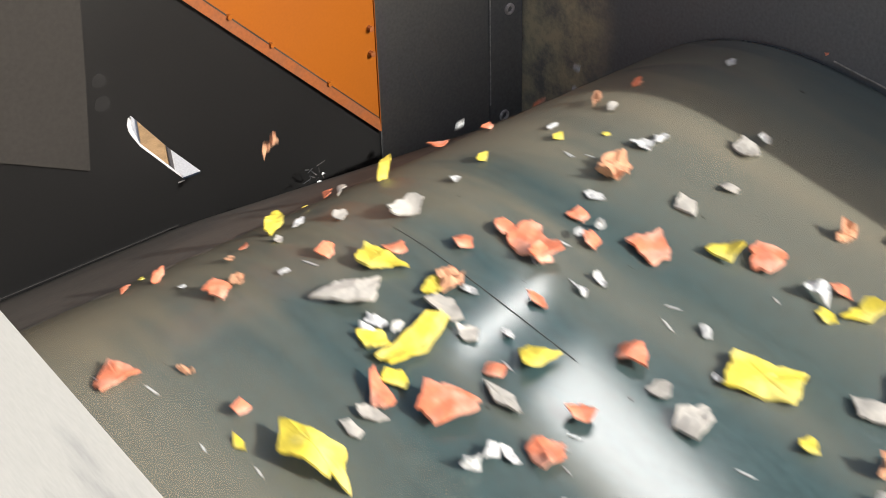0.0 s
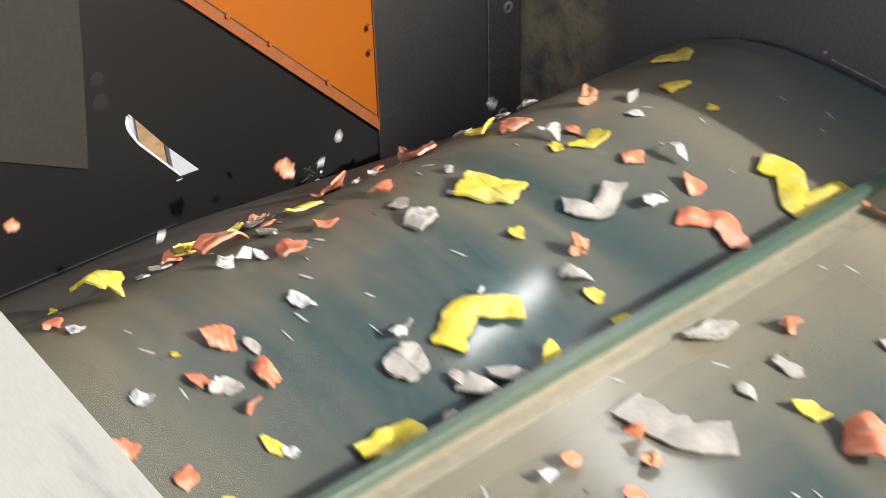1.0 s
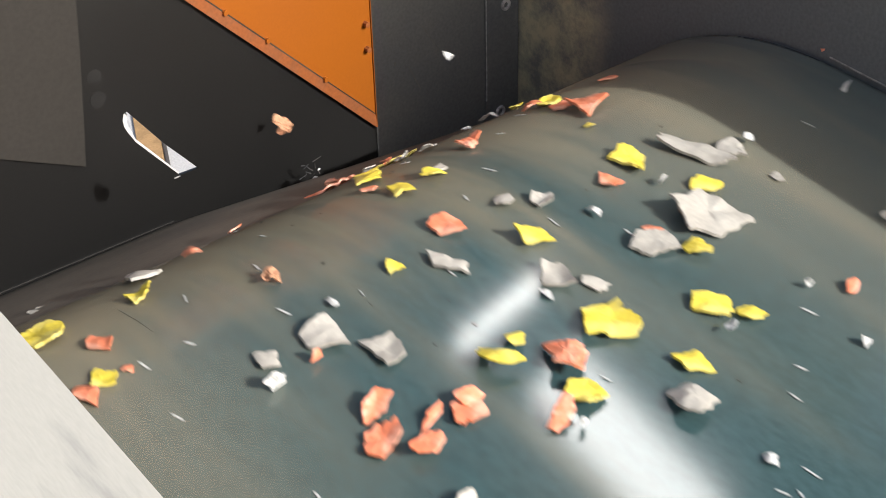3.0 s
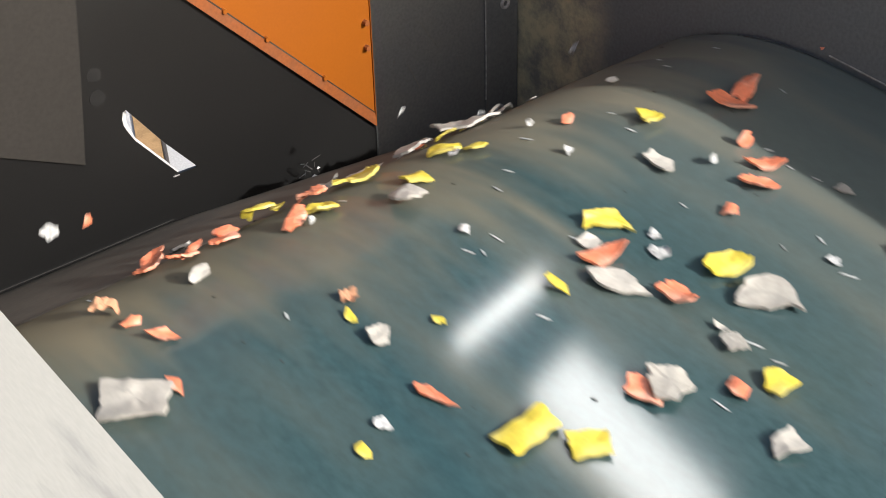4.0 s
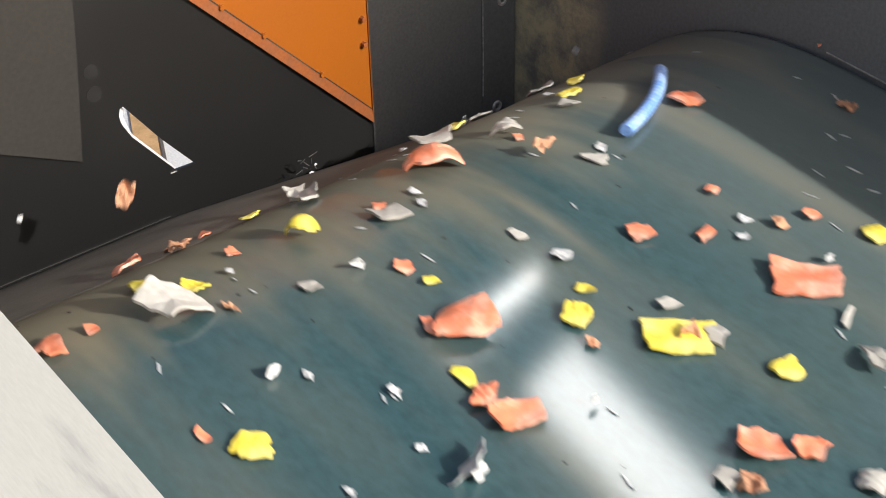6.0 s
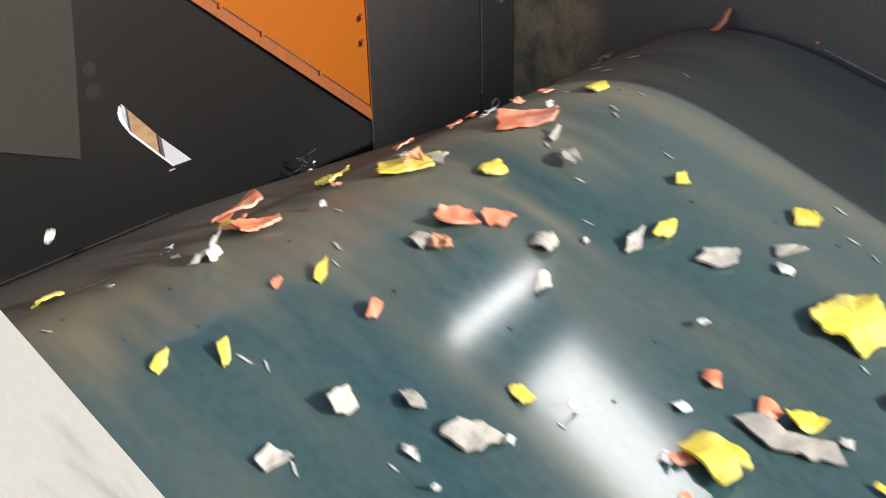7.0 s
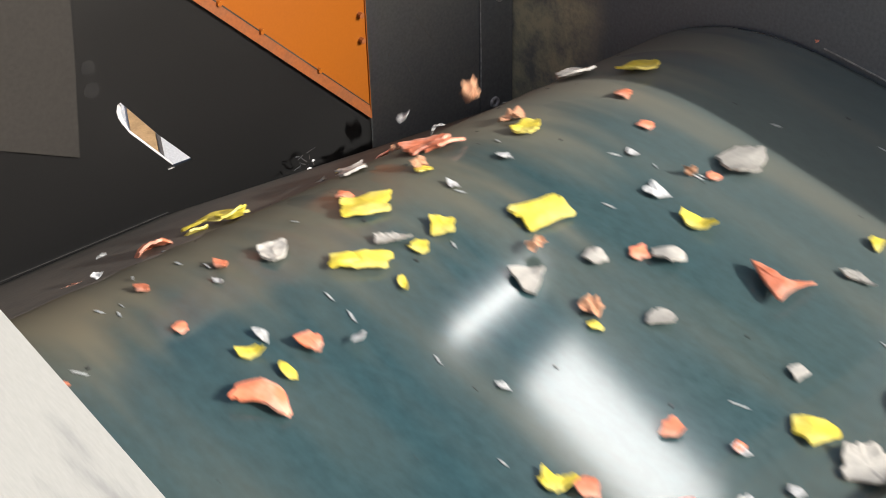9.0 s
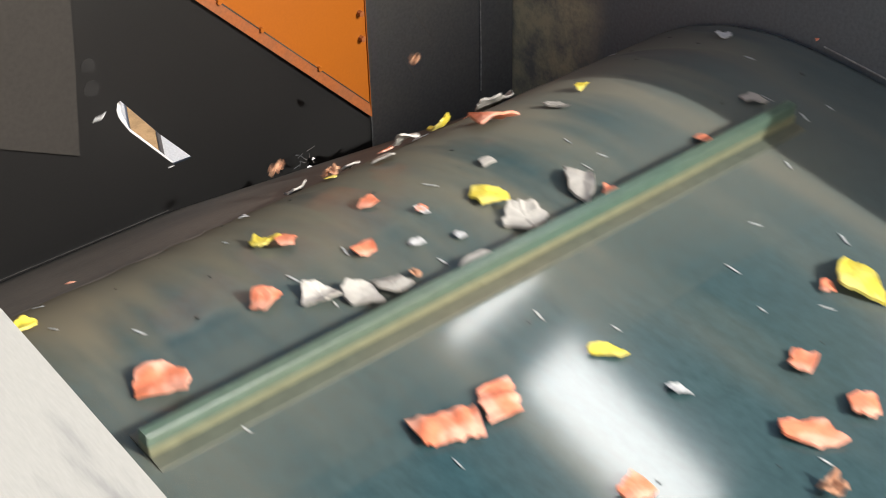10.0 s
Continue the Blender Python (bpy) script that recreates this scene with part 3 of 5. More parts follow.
def flake_mesh(kind, length, width, seed, form):
    """A torn, curled, ribbed and folded flake with thickness and a ragged outline."""
    rnd = random.Random(seed)
    n = 40 if length > 0.03 else 24
    size = (length + width) / 2
    hard = kind in ("yellow", "orange", "white")
    lean = rnd.uniform(0, 6.28)
    curl = rnd.choice((-1.0, -0.7, 0.5, 0.8)) * rnd.uniform(0.3, 0.75) / size
    twist = rnd.uniform(-0.4, 0.4) / size
    fold_way, fold_at, fold = rnd.uniform(0, 6.28), rnd.uniform(0.0, 0.22) * size, rnd.choice((0, 0.3, 0.55, -0.45)) * min(1.0, 0.07 / size)
    side = 1 if rnd.random() < 0.5 else -1
    if form == "block":
        curl, twist, fold = curl * 0.4, twist * 0.3, fold * 0.25
    thick = min(0.0045, 0.08 * size) if hard else 0.0013
    crumple = {"tan": 0.34, "foil": 0.14}.get(kind, 0.055) * size
    ribs = 0.0008 * rnd.choice((0, 0, 1, 1.3)) if hard and size > 0.035 else 0.0
    shift = Vector((seed * 1.7, seed * 0.9, 3.1))
    rim = ragged_outline(rnd, length, width, "clump" if kind == "tan" else form, n)

    def lifted(x, y, up):
        u, v = x * math.cos(lean) + y * math.sin(lean), y * math.cos(lean) - x * math.sin(lean)
        z = curl * v * v + twist * x * y + crumple * noise.noise(Vector((x, y, 0)) / size * 3.2 + shift)
        z += 0.25 * crumple * noise.noise(Vector((x, y, 0)) / size * 9 + shift) + ribs * math.sin(u * 700)
        z += fold * max(0.0, x * math.cos(fold_way) + y * math.sin(fold_way) - fold_at)
        if form == "bent":
            y += side * (x * x / length * 0.9 - length * 0.08)
        if form == "cupped":
            z += 0.30 * size * (1 - (2 * x / length) ** 2 * 0.5 - (2 * y / width) ** 2 * 0.5)
        return Vector((x, y, z + up))

    bm = bmesh.new()
    layers = []
    for up in (0.0, thick):
        rings = [[bm.verts.new(lifted(x * k, y * k, up)) for x, y in rim] for k in ((1.0, 0.8, 0.55, 0.28) if up == 0 else (0.985, 0.8, 0.55, 0.28))]
        layers.append((rings, bm.verts.new(lifted(0, 0, up))))
    for (rings, mid), flip in zip(layers, (True, False)):
        for a, b in ((0, 1), (1, 2), (2, 3)):
            for i in range(n):
                j = (i + 1) % n
                f = (rings[a][i], rings[a][j], rings[b][j], rings[b][i])
                bm.faces.new(f[::-1] if flip else f)
        for i in range(n):
            f = (rings[3][i], rings[3][(i + 1) % n], mid)
            bm.faces.new(f[::-1] if flip else f)
    low, top = layers[0][0][0], layers[1][0][0]
    for i in range(n):
        j = (i + 1) % n
        bm.faces.new((low[i], low[j], top[j], top[i]))
    for ring in (low, top):
        for i in range(n):
            bm.edges.get((ring[i], ring[(i + 1) % n])).smooth = False
    bm.normal_update()
    for e in bm.edges:
        if e.is_manifold and e.calc_face_angle(0.0) > 0.55:
            e.smooth = False
    base = min(v.co.z for v in bm.verts)
    for v in bm.verts:
        v.co.z -= base
    return mesh_of(bm, kind + "_flake", FLAKE[kind], hard)


def chip(kind, x, s, length, width, turn, form="flat", tilt=0):
    """A shred that lies on the belt at x, s metres along at the start; tilt props it up on the ones behind it."""
    seed = len(CARRIED) * 7 + 3
    name = {"foil": "film_scrap", "tan": "fibre_clump"}.get(kind, kind + "_shred")
    ob = new(name, flake_mesh(kind, length, width, seed, form))
    tagged(ob, KINDS[kind] + " lying on the teal conveyor belt", "plastic scrap", "shreds on the belt")
    rise = sum(v.co.z for v in ob.data.vertices) / len(ob.data.vertices)
    CARRIED.append((ob, x * (1 - rise / 1.15), s - rise * 0.9, 0.002 + 0.4 * width * math.sin(radians(tilt)), turn, tilt))
    return ob


def ribbon(kind, x, s, length, width, turn, bends):
    """A torn strip that turns sharply where bends say (share of the length, degrees); x, s, turn hold at its middle."""
    seed = len(CARRIED) * 7 + 3
    rnd = random.Random(seed)
    n, m = 24, 4
    way = [sum(radians(d) * min(1.0, max(0.0, (i / n - f) / 0.10 + 0.5)) for f, d in bends) for i in range(n + 1)]
    spine = [Vector((0, 0))]
    for i in range(n):
        a = (way[i] + way[i + 1]) / 2
        spine.append(spine[-1] + Vector((math.cos(a), math.sin(a))) * length / n)
    mid, turned = spine[n // 2], way[n // 2]
    slant = (rnd.uniform(-0.5, 0.5), rnd.uniform(-0.5, 0.5))
    arch = rnd.uniform(0.02, 0.07)
    bm = bmesh.new()
    sheets = []
    for up in (0.0, 0.0035):
        rows = []
        for i in range(n + 1):
            q = i / n
            wide = width / 2 * (1 + rnd.uniform(-0.09, 0.09) if up == 0 else 1)
            row = []
            for j in range(m + 1):
                v = 2 * j / m - 1
                end = slant[0] * v * width / 2 * max(0, 1 - 4 * q) + slant[1] * v * width / 2 * max(0, 4 * q - 3)
                side = Vector((-math.sin(way[i]), math.cos(way[i])))
                jag = width * 0.13 * noise.noise(Vector((q * 9, v, seed))) * abs(v)
                p = spine[i] - mid + side * (v * width / 2 + jag) + Vector((math.cos(way[i]), math.sin(way[i]))) * end
                z = arch * width * (1 - v * v) + 0.012 * abs(noise.noise(Vector((q * 3.0, v * 0.6, seed * 0.37)))) + up
                row.append(bm.verts.new((p.x, p.y, z)))
            rows.append(row)
        sheets.append(rows)
    for rows, flip in zip(sheets, (True, False)):
        for i in range(n):
            for j in range(m):
                f = (rows[i][j], rows[i + 1][j], rows[i + 1][j + 1], rows[i][j + 1])
                bm.faces.new(f[::-1] if flip else f)
    rims = [[r[0] for r in rows] + rows[-1][1:] + [r[-1] for r in rows[-2::-1]] + rows[0][-2:0:-1] for rows in sheets]
    for i in range(len(rims[0])):
        j = (i + 1) % len(rims[0])
        f = bm.faces.new((rims[0][i], rims[0][j], rims[1][j], rims[1][i]))
        for e in f.edges:
            e.smooth = False
    bmesh.ops.transform(bm, matrix=Matrix.Rotation(-turned, 4, "Z"), verts=bm.verts[:])
    ob = new(kind + "_shred", mesh_of(bm, kind + "_ribbon", FLAKE[kind], True))
    tagged(ob, "long bent " + KINDS[kind] + " lying on the teal conveyor belt", "plastic scrap", "shreds on the belt")
    CARRIED.append((ob, x, s, 0.003, turn, 0))


def strip(section, wave):
    """A bar across the belt with that section."""
    bm = bmesh.new()
    n = 30
    rings = []
    for i in range(n + 1):
        x = 0.49 + (1.632 - 0.49) * i / n
        rings.append([bm.verts.new((x, y + wave * math.sin(5 * x), z + wave * math.sin(9 * x))) for y, z in section])
    for i in range(n):
        for j in range(len(section)):
            k = (j + 1) % len(section)
            bm.faces.new((rings[i][j], rings[i][k], rings[i + 1][k], rings[i + 1][j]))
    bm.faces.new(rings[0][::-1])
    bm.faces.new(rings[-1])
    bmesh.ops.recalc_face_normals(bm, faces=bm.faces[:])
    return bm


def cleat(s, dusted):
    """A cross cleat of green rubber that stands up from the belt: a foot strip and a blade on it."""
    ob = tagged(new("belt_cleat"), "green rubber cross cleat on the teal belt, dusty", "cleat", "cleats of the belt")
    part("foot_strip", strip([(-0.034, 0.0), (0.034, 0.0), (0.033, 0.002), (0.016, 0.004), (-0.016, 0.004), (-0.033, 0.002)], 0.0), M_TAN if dusted else M_FOOT, ob, "brownish rubber foot strip")
    part("lower_blade", strip([(-0.0115, 0.0041), (0.013, 0.0041), (0.011, 0.0165), (-0.0115, 0.0165)], 0.0), M_TAN if dusted else M_CLEATDUST, ob, "dusty tan lower part of the blade")
    part("upper_blade", strip([(-0.0092, 0.0166), (0.0108, 0.0166), (0.009, 0.032), (0.006, 0.035), (-0.0087, 0.035), (-0.0092, 0.0345)], 0.0003), M_CLEAT, ob, "green rubber blade")
    CARRIED.append((ob, 0.0, s, 0.0, 0, 0))


def hose(x, s, length, turn):
    """A short bent length of ribbed hose."""
    bm = bmesh.new()
    n, m = 40, 12
    rings = []
    for i in range(n + 1):
        q = i / n - 0.5
        r = 0.0098 + 0.0014 * (i % 2)
        rings.append([bm.verts.new((q * length, 0.75 * q * q * length * 0.35 + r * math.cos(6.2832 * k / m), 0.013 + r * math.sin(6.2832 * k / m))) for k in range(m)])
    for i in range(n):
        for k in range(m):
            bm.faces.new((rings[i][k], rings[i][(k + 1) % m], rings[i + 1][(k + 1) % m], rings[i + 1][k]))
    bm.faces.new(rings[0][::-1])
    bm.faces.new(rings[-1])
    bmesh.ops.recalc_face_normals(bm, faces=bm.faces[:])
    ob = tagged(part("hose_piece", bm, FLAKE["blue"]), "bent piece of blue ribbed hose on the belt", "hose")
    CARRIED.append((ob, x, s, 0.001, turn, 0))


def fleck(x, s, length, width, turn):
    """A tiny sliver of cloudy film with slanting ends."""
    bm = bmesh.new()
    box(bm, (-length / 2, -width / 2, 0.0), (length / 2, width / 2, 0.0012))
    for v in bm.verts:
        v.co.x += v.co.y * 1.5
    ob = tagged(part("film_sliver", bm, FLAKE["clear"]), "tiny cloudy sliver of film on the belt", "plastic scrap", "slivers on the belt")
    CARRIED.append((ob, x, s, 0.001, turn, 0))


def grit(x, s, size, turn):
    """A black crumb of rubber."""
    bm = bmesh.new()
    bmesh.ops.create_icosphere(bm, subdivisions=1, radius=size, matrix=Matrix.Diagonal((1.4, 0.9, 0.6, 1)))
    ob = tagged(part("rubber_crumb", bm, FLAKE["dirt"]), "black rubber crumb on the teal belt", "crumb", "crumbs on the belt")
    CARRIED.append((ob, x, s, 0.001, turn, 0))


def dust(s, amount, even):
    """A film of brown dust across the belt, one short reach of it."""
    bm = bmesh.new()
    n = 26
    rows = [[bm.verts.new((0.405 + (1.80 - 0.405) * i / n, y, 0.0)) for i in range(n + 1)] for y in (-0.02, 0.02)]
    for i in range(n):
        bm.faces.new((rows[0][i], rows[0][i + 1], rows[1][i + 1], rows[1][i]))
    ob = tagged(part("dust_film", bm, M_DUST), "thin film of brown dust on the teal belt", "dust", kind="stuff")
    ob.color = (amount, even, 0, 1)
    CARRIED.append((ob, 0.0, s, 0.0018, 0, 0))


def scratch(x, s, length, turn):
    """A dark cut in the belt's face."""
    bm = bmesh.new()
    box(bm, (-length / 2, -0.0005, 0.0), (length / 2, 0.0005, 0.0005))
    ob = tagged(part("belt_cut", bm, M_CUT), "thin dark cut in the teal belt", "scratch", "cuts in the belt")
    CARRIED.append((ob, x, s, 0.0006, turn, 0))


HOPS = []


def hop(kind, x, y, z, t, size, turn):
    """A light scrap that leaves the drum and is in the air at x, y, z at t seconds."""
    name = {"foil": "film_scrap", "tan": "fibre_clump"}.get(kind, kind + "_shred")
    ob = new(name, flake_mesh(kind, size, size * 0.75, 900 + len(HOPS) * 3, "cupped" if kind == "tan" else "flat"))
    tagged(ob, KINDS[kind] + " thrown off the head drum", "plastic scrap", "scraps in the air")
    HOPS.append((ob, Vector((x, y, z)), t, turn))


CLEAT = 0.336                     # where the first cleat stands at the start
cleat(CLEAT, True)
cleat(-4.445, False)
ribbon("yellow", 1.480, 0.394, 0.235, 0.043, -136, ((0.18, -75), (0.58, 133)))
ribbon("orange", 1.358, 0.426, 0.126, 0.035, -93, ((0.48, -68),))
ribbon("white", 1.245, 0.551, 0.131, 0.032, 28, ((0.4, 92),))
ribbon("yellow", 0.945, 0.505, 0.156, 0.042, 6, ((0.51, -74),))
ribbon("yellow", 0.851, -3.288, 0.128, 0.032, -86, ())
ribbon("white", 1.087, -3.245, 0.121, 0.032, -55, ((0.43, 38),))
ribbon("orange", 1.106, -0.064, 0.087, 0.030, -29, ())
ribbon("yellow", 1.240, -0.042, 0.111, 0.045, -5, ((0.54, 12),))
ribbon("yellow", 1.090, -0.228, 0.058, 0.039, -121, ())
ribbon("orange", 0.786, -4.626, 0.080, 0.045, -21, ())
ribbon("orange", 0.862, -4.631, 0.055, 0.045, -115, ())
chip("orange", 1.588, 1.323, 0.032, 0.015, 23, tilt=30)
chip("tan", 1.498, 1.329, 0.049, 0.015, 30, tilt=30)
chip("white", 1.487, 1.282, 0.026, 0.016, 33, tilt=30)
chip("foil", 1.743, 1.250, 0.032, 0.013, 10, tilt=12)
chip("white", 1.536, 1.045, 0.042, 0.038, -73)
chip("foil", 1.426, 1.153, 0.034, 0.036, -87)
chip("foil", 1.459, 1.152, 0.026, 0.030, -88)
chip("yellow", 1.348, 1.262, 0.023, 0.016, 18, tilt=30)
chip("yellow", 1.404, 1.215, 0.014, 0.010, -2, tilt=12)
chip("foil", 1.379, 1.307, 0.026, 0.010, 3, tilt=12)
chip("yellow", 1.229, 1.304, 0.030, 0.016, 13, tilt=30)
chip("orange", 1.355, 1.449, 0.023, 0.018, 23, tilt=30)
chip("orange", 1.277, 1.488, 0.029, 0.028, 98, tilt=30)
chip("yellow", 1.147, 1.451, 0.068, 0.019, 38, tilt=30)
chip("foil", 1.152, 1.279, 0.017, 0.013, -2, tilt=12)
chip("tan", 1.341, 1.135, 0.067, 0.049, 4)
chip("foil", 1.263, 1.099, 0.033, 0.023, -91)
chip("white", 1.354, 1.002, 0.053, 0.036, -109)
chip("white", 1.437, 0.994, 0.029, 0.022, -87)
chip("orange", 1.211, 1.080, 0.031, 0.034, -21)
chip("orange", 1.189, 1.030, 0.041, 0.022, -114)
chip("orange", 1.044, 1.135, 0.032, 0.033, -82)
chip("orange", 1.120, 1.074, 0.084, 0.055, -104, "bent")
chip("orange", 1.113, 1.124, 0.043, 0.030, -104)
chip("orange", 1.237, 0.967, 0.059, 0.071, -37)
chip("yellow", 1.319, 0.900, 0.052, 0.044, -53)
chip("orange", 1.356, 0.854, 0.052, 0.062, -53)
chip("foil", 1.359, 0.768, 0.046, 0.033, -93)
chip("orange", 1.379, 0.745, 0.032, 0.023, -106)
chip("yellow", 1.318, 0.722, 0.033, 0.023, -92)
chip("yellow", 1.366, 0.701, 0.068, 0.039, -26)
chip("foil", 1.134, 0.957, 0.028, 0.013, -100)
chip("foil", 1.100, 0.959, 0.024, 0.010, -99)
chip("orange", 1.039, 0.980, 0.039, 0.020, -98)
chip("white", 1.036, 1.254, 0.058, 0.037, -7, tilt=30)
chip("orange", 1.053, 1.488, 0.030, 0.018, 28, tilt=30)
chip("white", 1.058, 1.452, 0.036, 0.013, 38, tilt=12)
chip("yellow", 0.906, 1.403, 0.049, 0.029, 33, tilt=30)
chip("foil", 0.925, 1.369, 0.029, 0.013, 28, tilt=12)
chip("white", 0.872, 1.339, 0.016, 0.013, 78, tilt=12)
chip("orange", 0.890, 1.243, 0.034, 0.024, 8, tilt=30)
chip("yellow", 0.929, 1.173, 0.077, 0.049, -70)
chip("orange", 0.962, 1.183, 0.034, 0.023, -37)
chip("white", 0.861, 1.145, 0.104, 0.058, -7, "bent")
chip("orange", 0.725, 1.263, 0.040, 0.042, -22, tilt=30)
chip("tan", 0.760, 1.270, 0.026, 0.019, 38, tilt=30)
chip("foil", 0.818, 1.243, 0.016, 0.010, -12, tilt=12)
chip("orange", 0.830, 1.369, 0.018, 0.010, 18, tilt=12)
chip("tan", 0.795, 1.346, 0.017, 0.010, 28, tilt=12)
chip("orange", 0.712, 1.409, 0.034, 0.016, 33, tilt=30)
chip("orange", 0.665, 1.424, 0.026, 0.010, 38, tilt=12)
chip("yellow", 0.706, 1.460, 0.013, 0.010, 28, tilt=12)
chip("foil", 0.705, 1.326, 0.013, 0.008, 8, tilt=12)
chip("white", 0.972, 1.326, 0.026, 0.021, 38, tilt=30)
chip("yellow", 0.991, 1.458, 0.014, 0.008, 18, tilt=12)
chip("white", 0.933, 1.039, 0.059, 0.037, -74)
chip("tan", 0.980, 1.084, 0.039, 0.045, -37)
chip("yellow", 0.951, 1.084, 0.046, 0.026, 30)
chip("white", 0.923, 0.985, 0.036, 0.029, -73)
chip("foil", 0.844, 1.076, 0.033, 0.020, -79)
chip("foil", 0.823, 1.067, 0.028, 0.022, -78)
chip("foil", 0.980, 1.047, 0.027, 0.019, -92)
chip("yellow", 0.862, 1.014, 0.120, 0.050, 8)
chip("yellow", 0.797, 0.974, 0.034, 0.034, -52)
chip("orange", 0.768, 0.973, 0.064, 0.032, -106)
chip("orange", 0.905, 0.913, 0.028, 0.024, -66)
chip("yellow", 0.963, 0.898, 0.052, 0.046, -59, "bent")
chip("foil", 0.962, 0.952, 0.024, 0.013, -101)
chip("white", 0.880, 0.871, 0.071, 0.027, -90)
chip("orange", 0.827, 0.910, 0.083, 0.066, -30)
chip("white", 0.737, 0.943, 0.042, 0.025, -71)
chip("white", 0.704, 0.939, 0.037, 0.018, -91)
chip("yellow", 0.649, 0.943, 0.126, 0.053, -77)
chip("yellow", 0.585, 0.998, 0.028, 0.015, -93)
chip("orange", 0.534, 1.187, 0.047, 0.055, -51)
chip("tan", 0.606, 1.145, 0.025, 0.013, -75)
chip("orange", 1.064, 0.830, 0.053, 0.040, -113)
chip("yellow", 1.163, 0.699, 0.098, 0.066, -62, "block")
chip("white", 1.041, 0.762, 0.030, 0.026, -59)
chip("orange", 0.940, 0.795, 0.036, 0.033, -102)
chip("orange", 0.859, 0.774, 0.046, 0.047, -78)
chip("foil", 0.823, 0.793, 0.031, 0.014, -99)
chip("white", 1.039, 0.705, 0.047, 0.056, -66)
chip("yellow", 1.115, 0.588, 0.027, 0.032, -67)
chip("foil", 1.171, 0.802, 0.026, 0.019, -96)
chip("foil", 1.115, 0.731, 0.019, 0.012, -95)
chip("orange", 0.674, 0.654, 0.052, 0.042, -86)
chip("white", 0.694, 0.617, 0.037, 0.017, -91)
chip("yellow", 0.610, 0.664, 0.019, 0.010, -85)
chip("orange", 1.384, 0.624, 0.041, 0.043, -86)
chip("orange", 1.401, 0.516, 0.041, 0.033, -112)
chip("foil", 1.454, 0.600, 0.055, 0.018, -101)
chip("white", 1.116, 0.475, 0.042, 0.034, -82)
chip("yellow", 1.095, 0.366, 0.027, 0.032, -38)
chip("yellow", 1.716, 0.842, 0.074, 0.042, -51, "bent")
chip("yellow", 1.608, 0.739, 0.053, 0.040, -36)
chip("foil", 1.487, 0.717, 0.030, 0.023, -88)
chip("yellow", 1.586, 0.644, 0.023, 0.020, -90)
chip("foil", 0.794, 0.653, 0.045, 0.026, -83)
chip("foil", 0.552, 0.822, 0.029, 0.022, -84)
chip("orange", 0.544, 0.883, 0.049, 0.031, -92)
chip("white", 0.826, 0.476, 0.058, 0.069, -37)
chip("yellow", 0.726, 0.381, 0.081, 0.050, -12)
chip("yellow", 0.615, 0.458, 0.040, 0.020, -85)
chip("foil", 0.626, 0.439, 0.026, 0.017, -85)
chip("white", 0.629, 0.573, 0.041, 0.031, -51)
chip("orange", 0.681, 0.567, 0.051, 0.026, -100)
chip("orange", 0.607, 0.606, 0.035, 0.020, -94)
chip("foil", 0.536, 0.619, 0.031, 0.026, -74)
chip("orange", 0.482, 0.557, 0.038, 0.024, -82)
chip("yellow", 1.105, 0.423, 0.031, 0.027, -105)
chip("yellow", 0.984, 0.376, 0.031, 0.037, -37)
chip("orange", 0.994, 0.354, 0.021, 0.024, -37)
chip("white", 0.876, 0.384, 0.074, 0.028, -59)
chip("orange", 0.866, 0.398, 0.041, 0.019, -65)
chip("white", 0.860, 0.414, 0.043, 0.018, -90)
chip("white", 0.804, 0.363, 0.035, 0.025, -12)
chip("white", 1.531, 0.766, 0.036, 0.016, 28, tilt=30)
chip("yellow", 0.527, 0.403, 0.043, 0.025, -92)
chip("orange", 0.544, 0.376, 0.033, 0.026, -74)
chip("orange", 0.510, 0.476, 0.029, 0.032, -37)
chip("white", 1.173, 0.284, 0.078, 0.039, -16)
chip("white", 1.202, 0.178, 0.043, 0.023, -76)
ribbon("white", 1.001, 0.185, 0.142, 0.050, -78, ((0.6, 38),))
chip("yellow", 1.162, 0.111, 0.049, 0.031, -52)
chip("orange", 1.185, 0.044, 0.082, 0.056, -90)
chip("foil", 1.415, 0.102, 0.046, 0.020, -79)
chip("orange", 1.505, 0.155, 0.046, 0.036, -63)
chip("foil", 1.487, 0.122, 0.028, 0.019, -71)
chip("white", 1.339, 0.119, 0.036, 0.024, -86)
chip("orange", 0.986, 0.032, 0.054, 0.055, -80)
chip("orange", 0.895, 0.149, 0.027, 0.021, -52)
chip("white", 1.177, -0.038, 0.040, 0.035, -68)
chip("yellow", 1.645, 0.248, 0.047, 0.034, -45)
chip("tan", 1.574, 0.291, 0.100, 0.015, -69)
chip("white", 0.916, 0.381, 0.067, 0.029, -52)
chip("yellow", 0.580, 0.206, 0.050, 0.042, -58)
chip("orange", 0.614, 0.153, 0.042, 0.029, -58)
chip("orange", 0.521, 0.091, 0.040, 0.030, -78)
chip("white", 0.783, 0.081, 0.067, 0.053, -52)
chip("yellow", 0.737, 0.004, 0.092, 0.070, -97)
chip("white", 0.635, -0.008, 0.063, 0.034, -38)
chip("orange", 0.664, 0.016, 0.036, 0.027, -95)
chip("tan", 0.950, 0.178, 0.030, 0.026, -80)
chip("yellow", 1.490, 0.023, 0.034, 0.041, -72)
chip("yellow", 1.498, -0.106, 0.024, 0.029, -37)
chip("white", 1.200, -0.163, 0.038, 0.027, -90)
chip("orange", 1.201, -0.119, 0.035, 0.020, -108)
chip("white", 1.156, -0.130, 0.030, 0.021, -89)
chip("yellow", 1.075, -0.338, 0.050, 0.037, -66)
chip("white", 1.151, -0.324, 0.034, 0.035, -67)
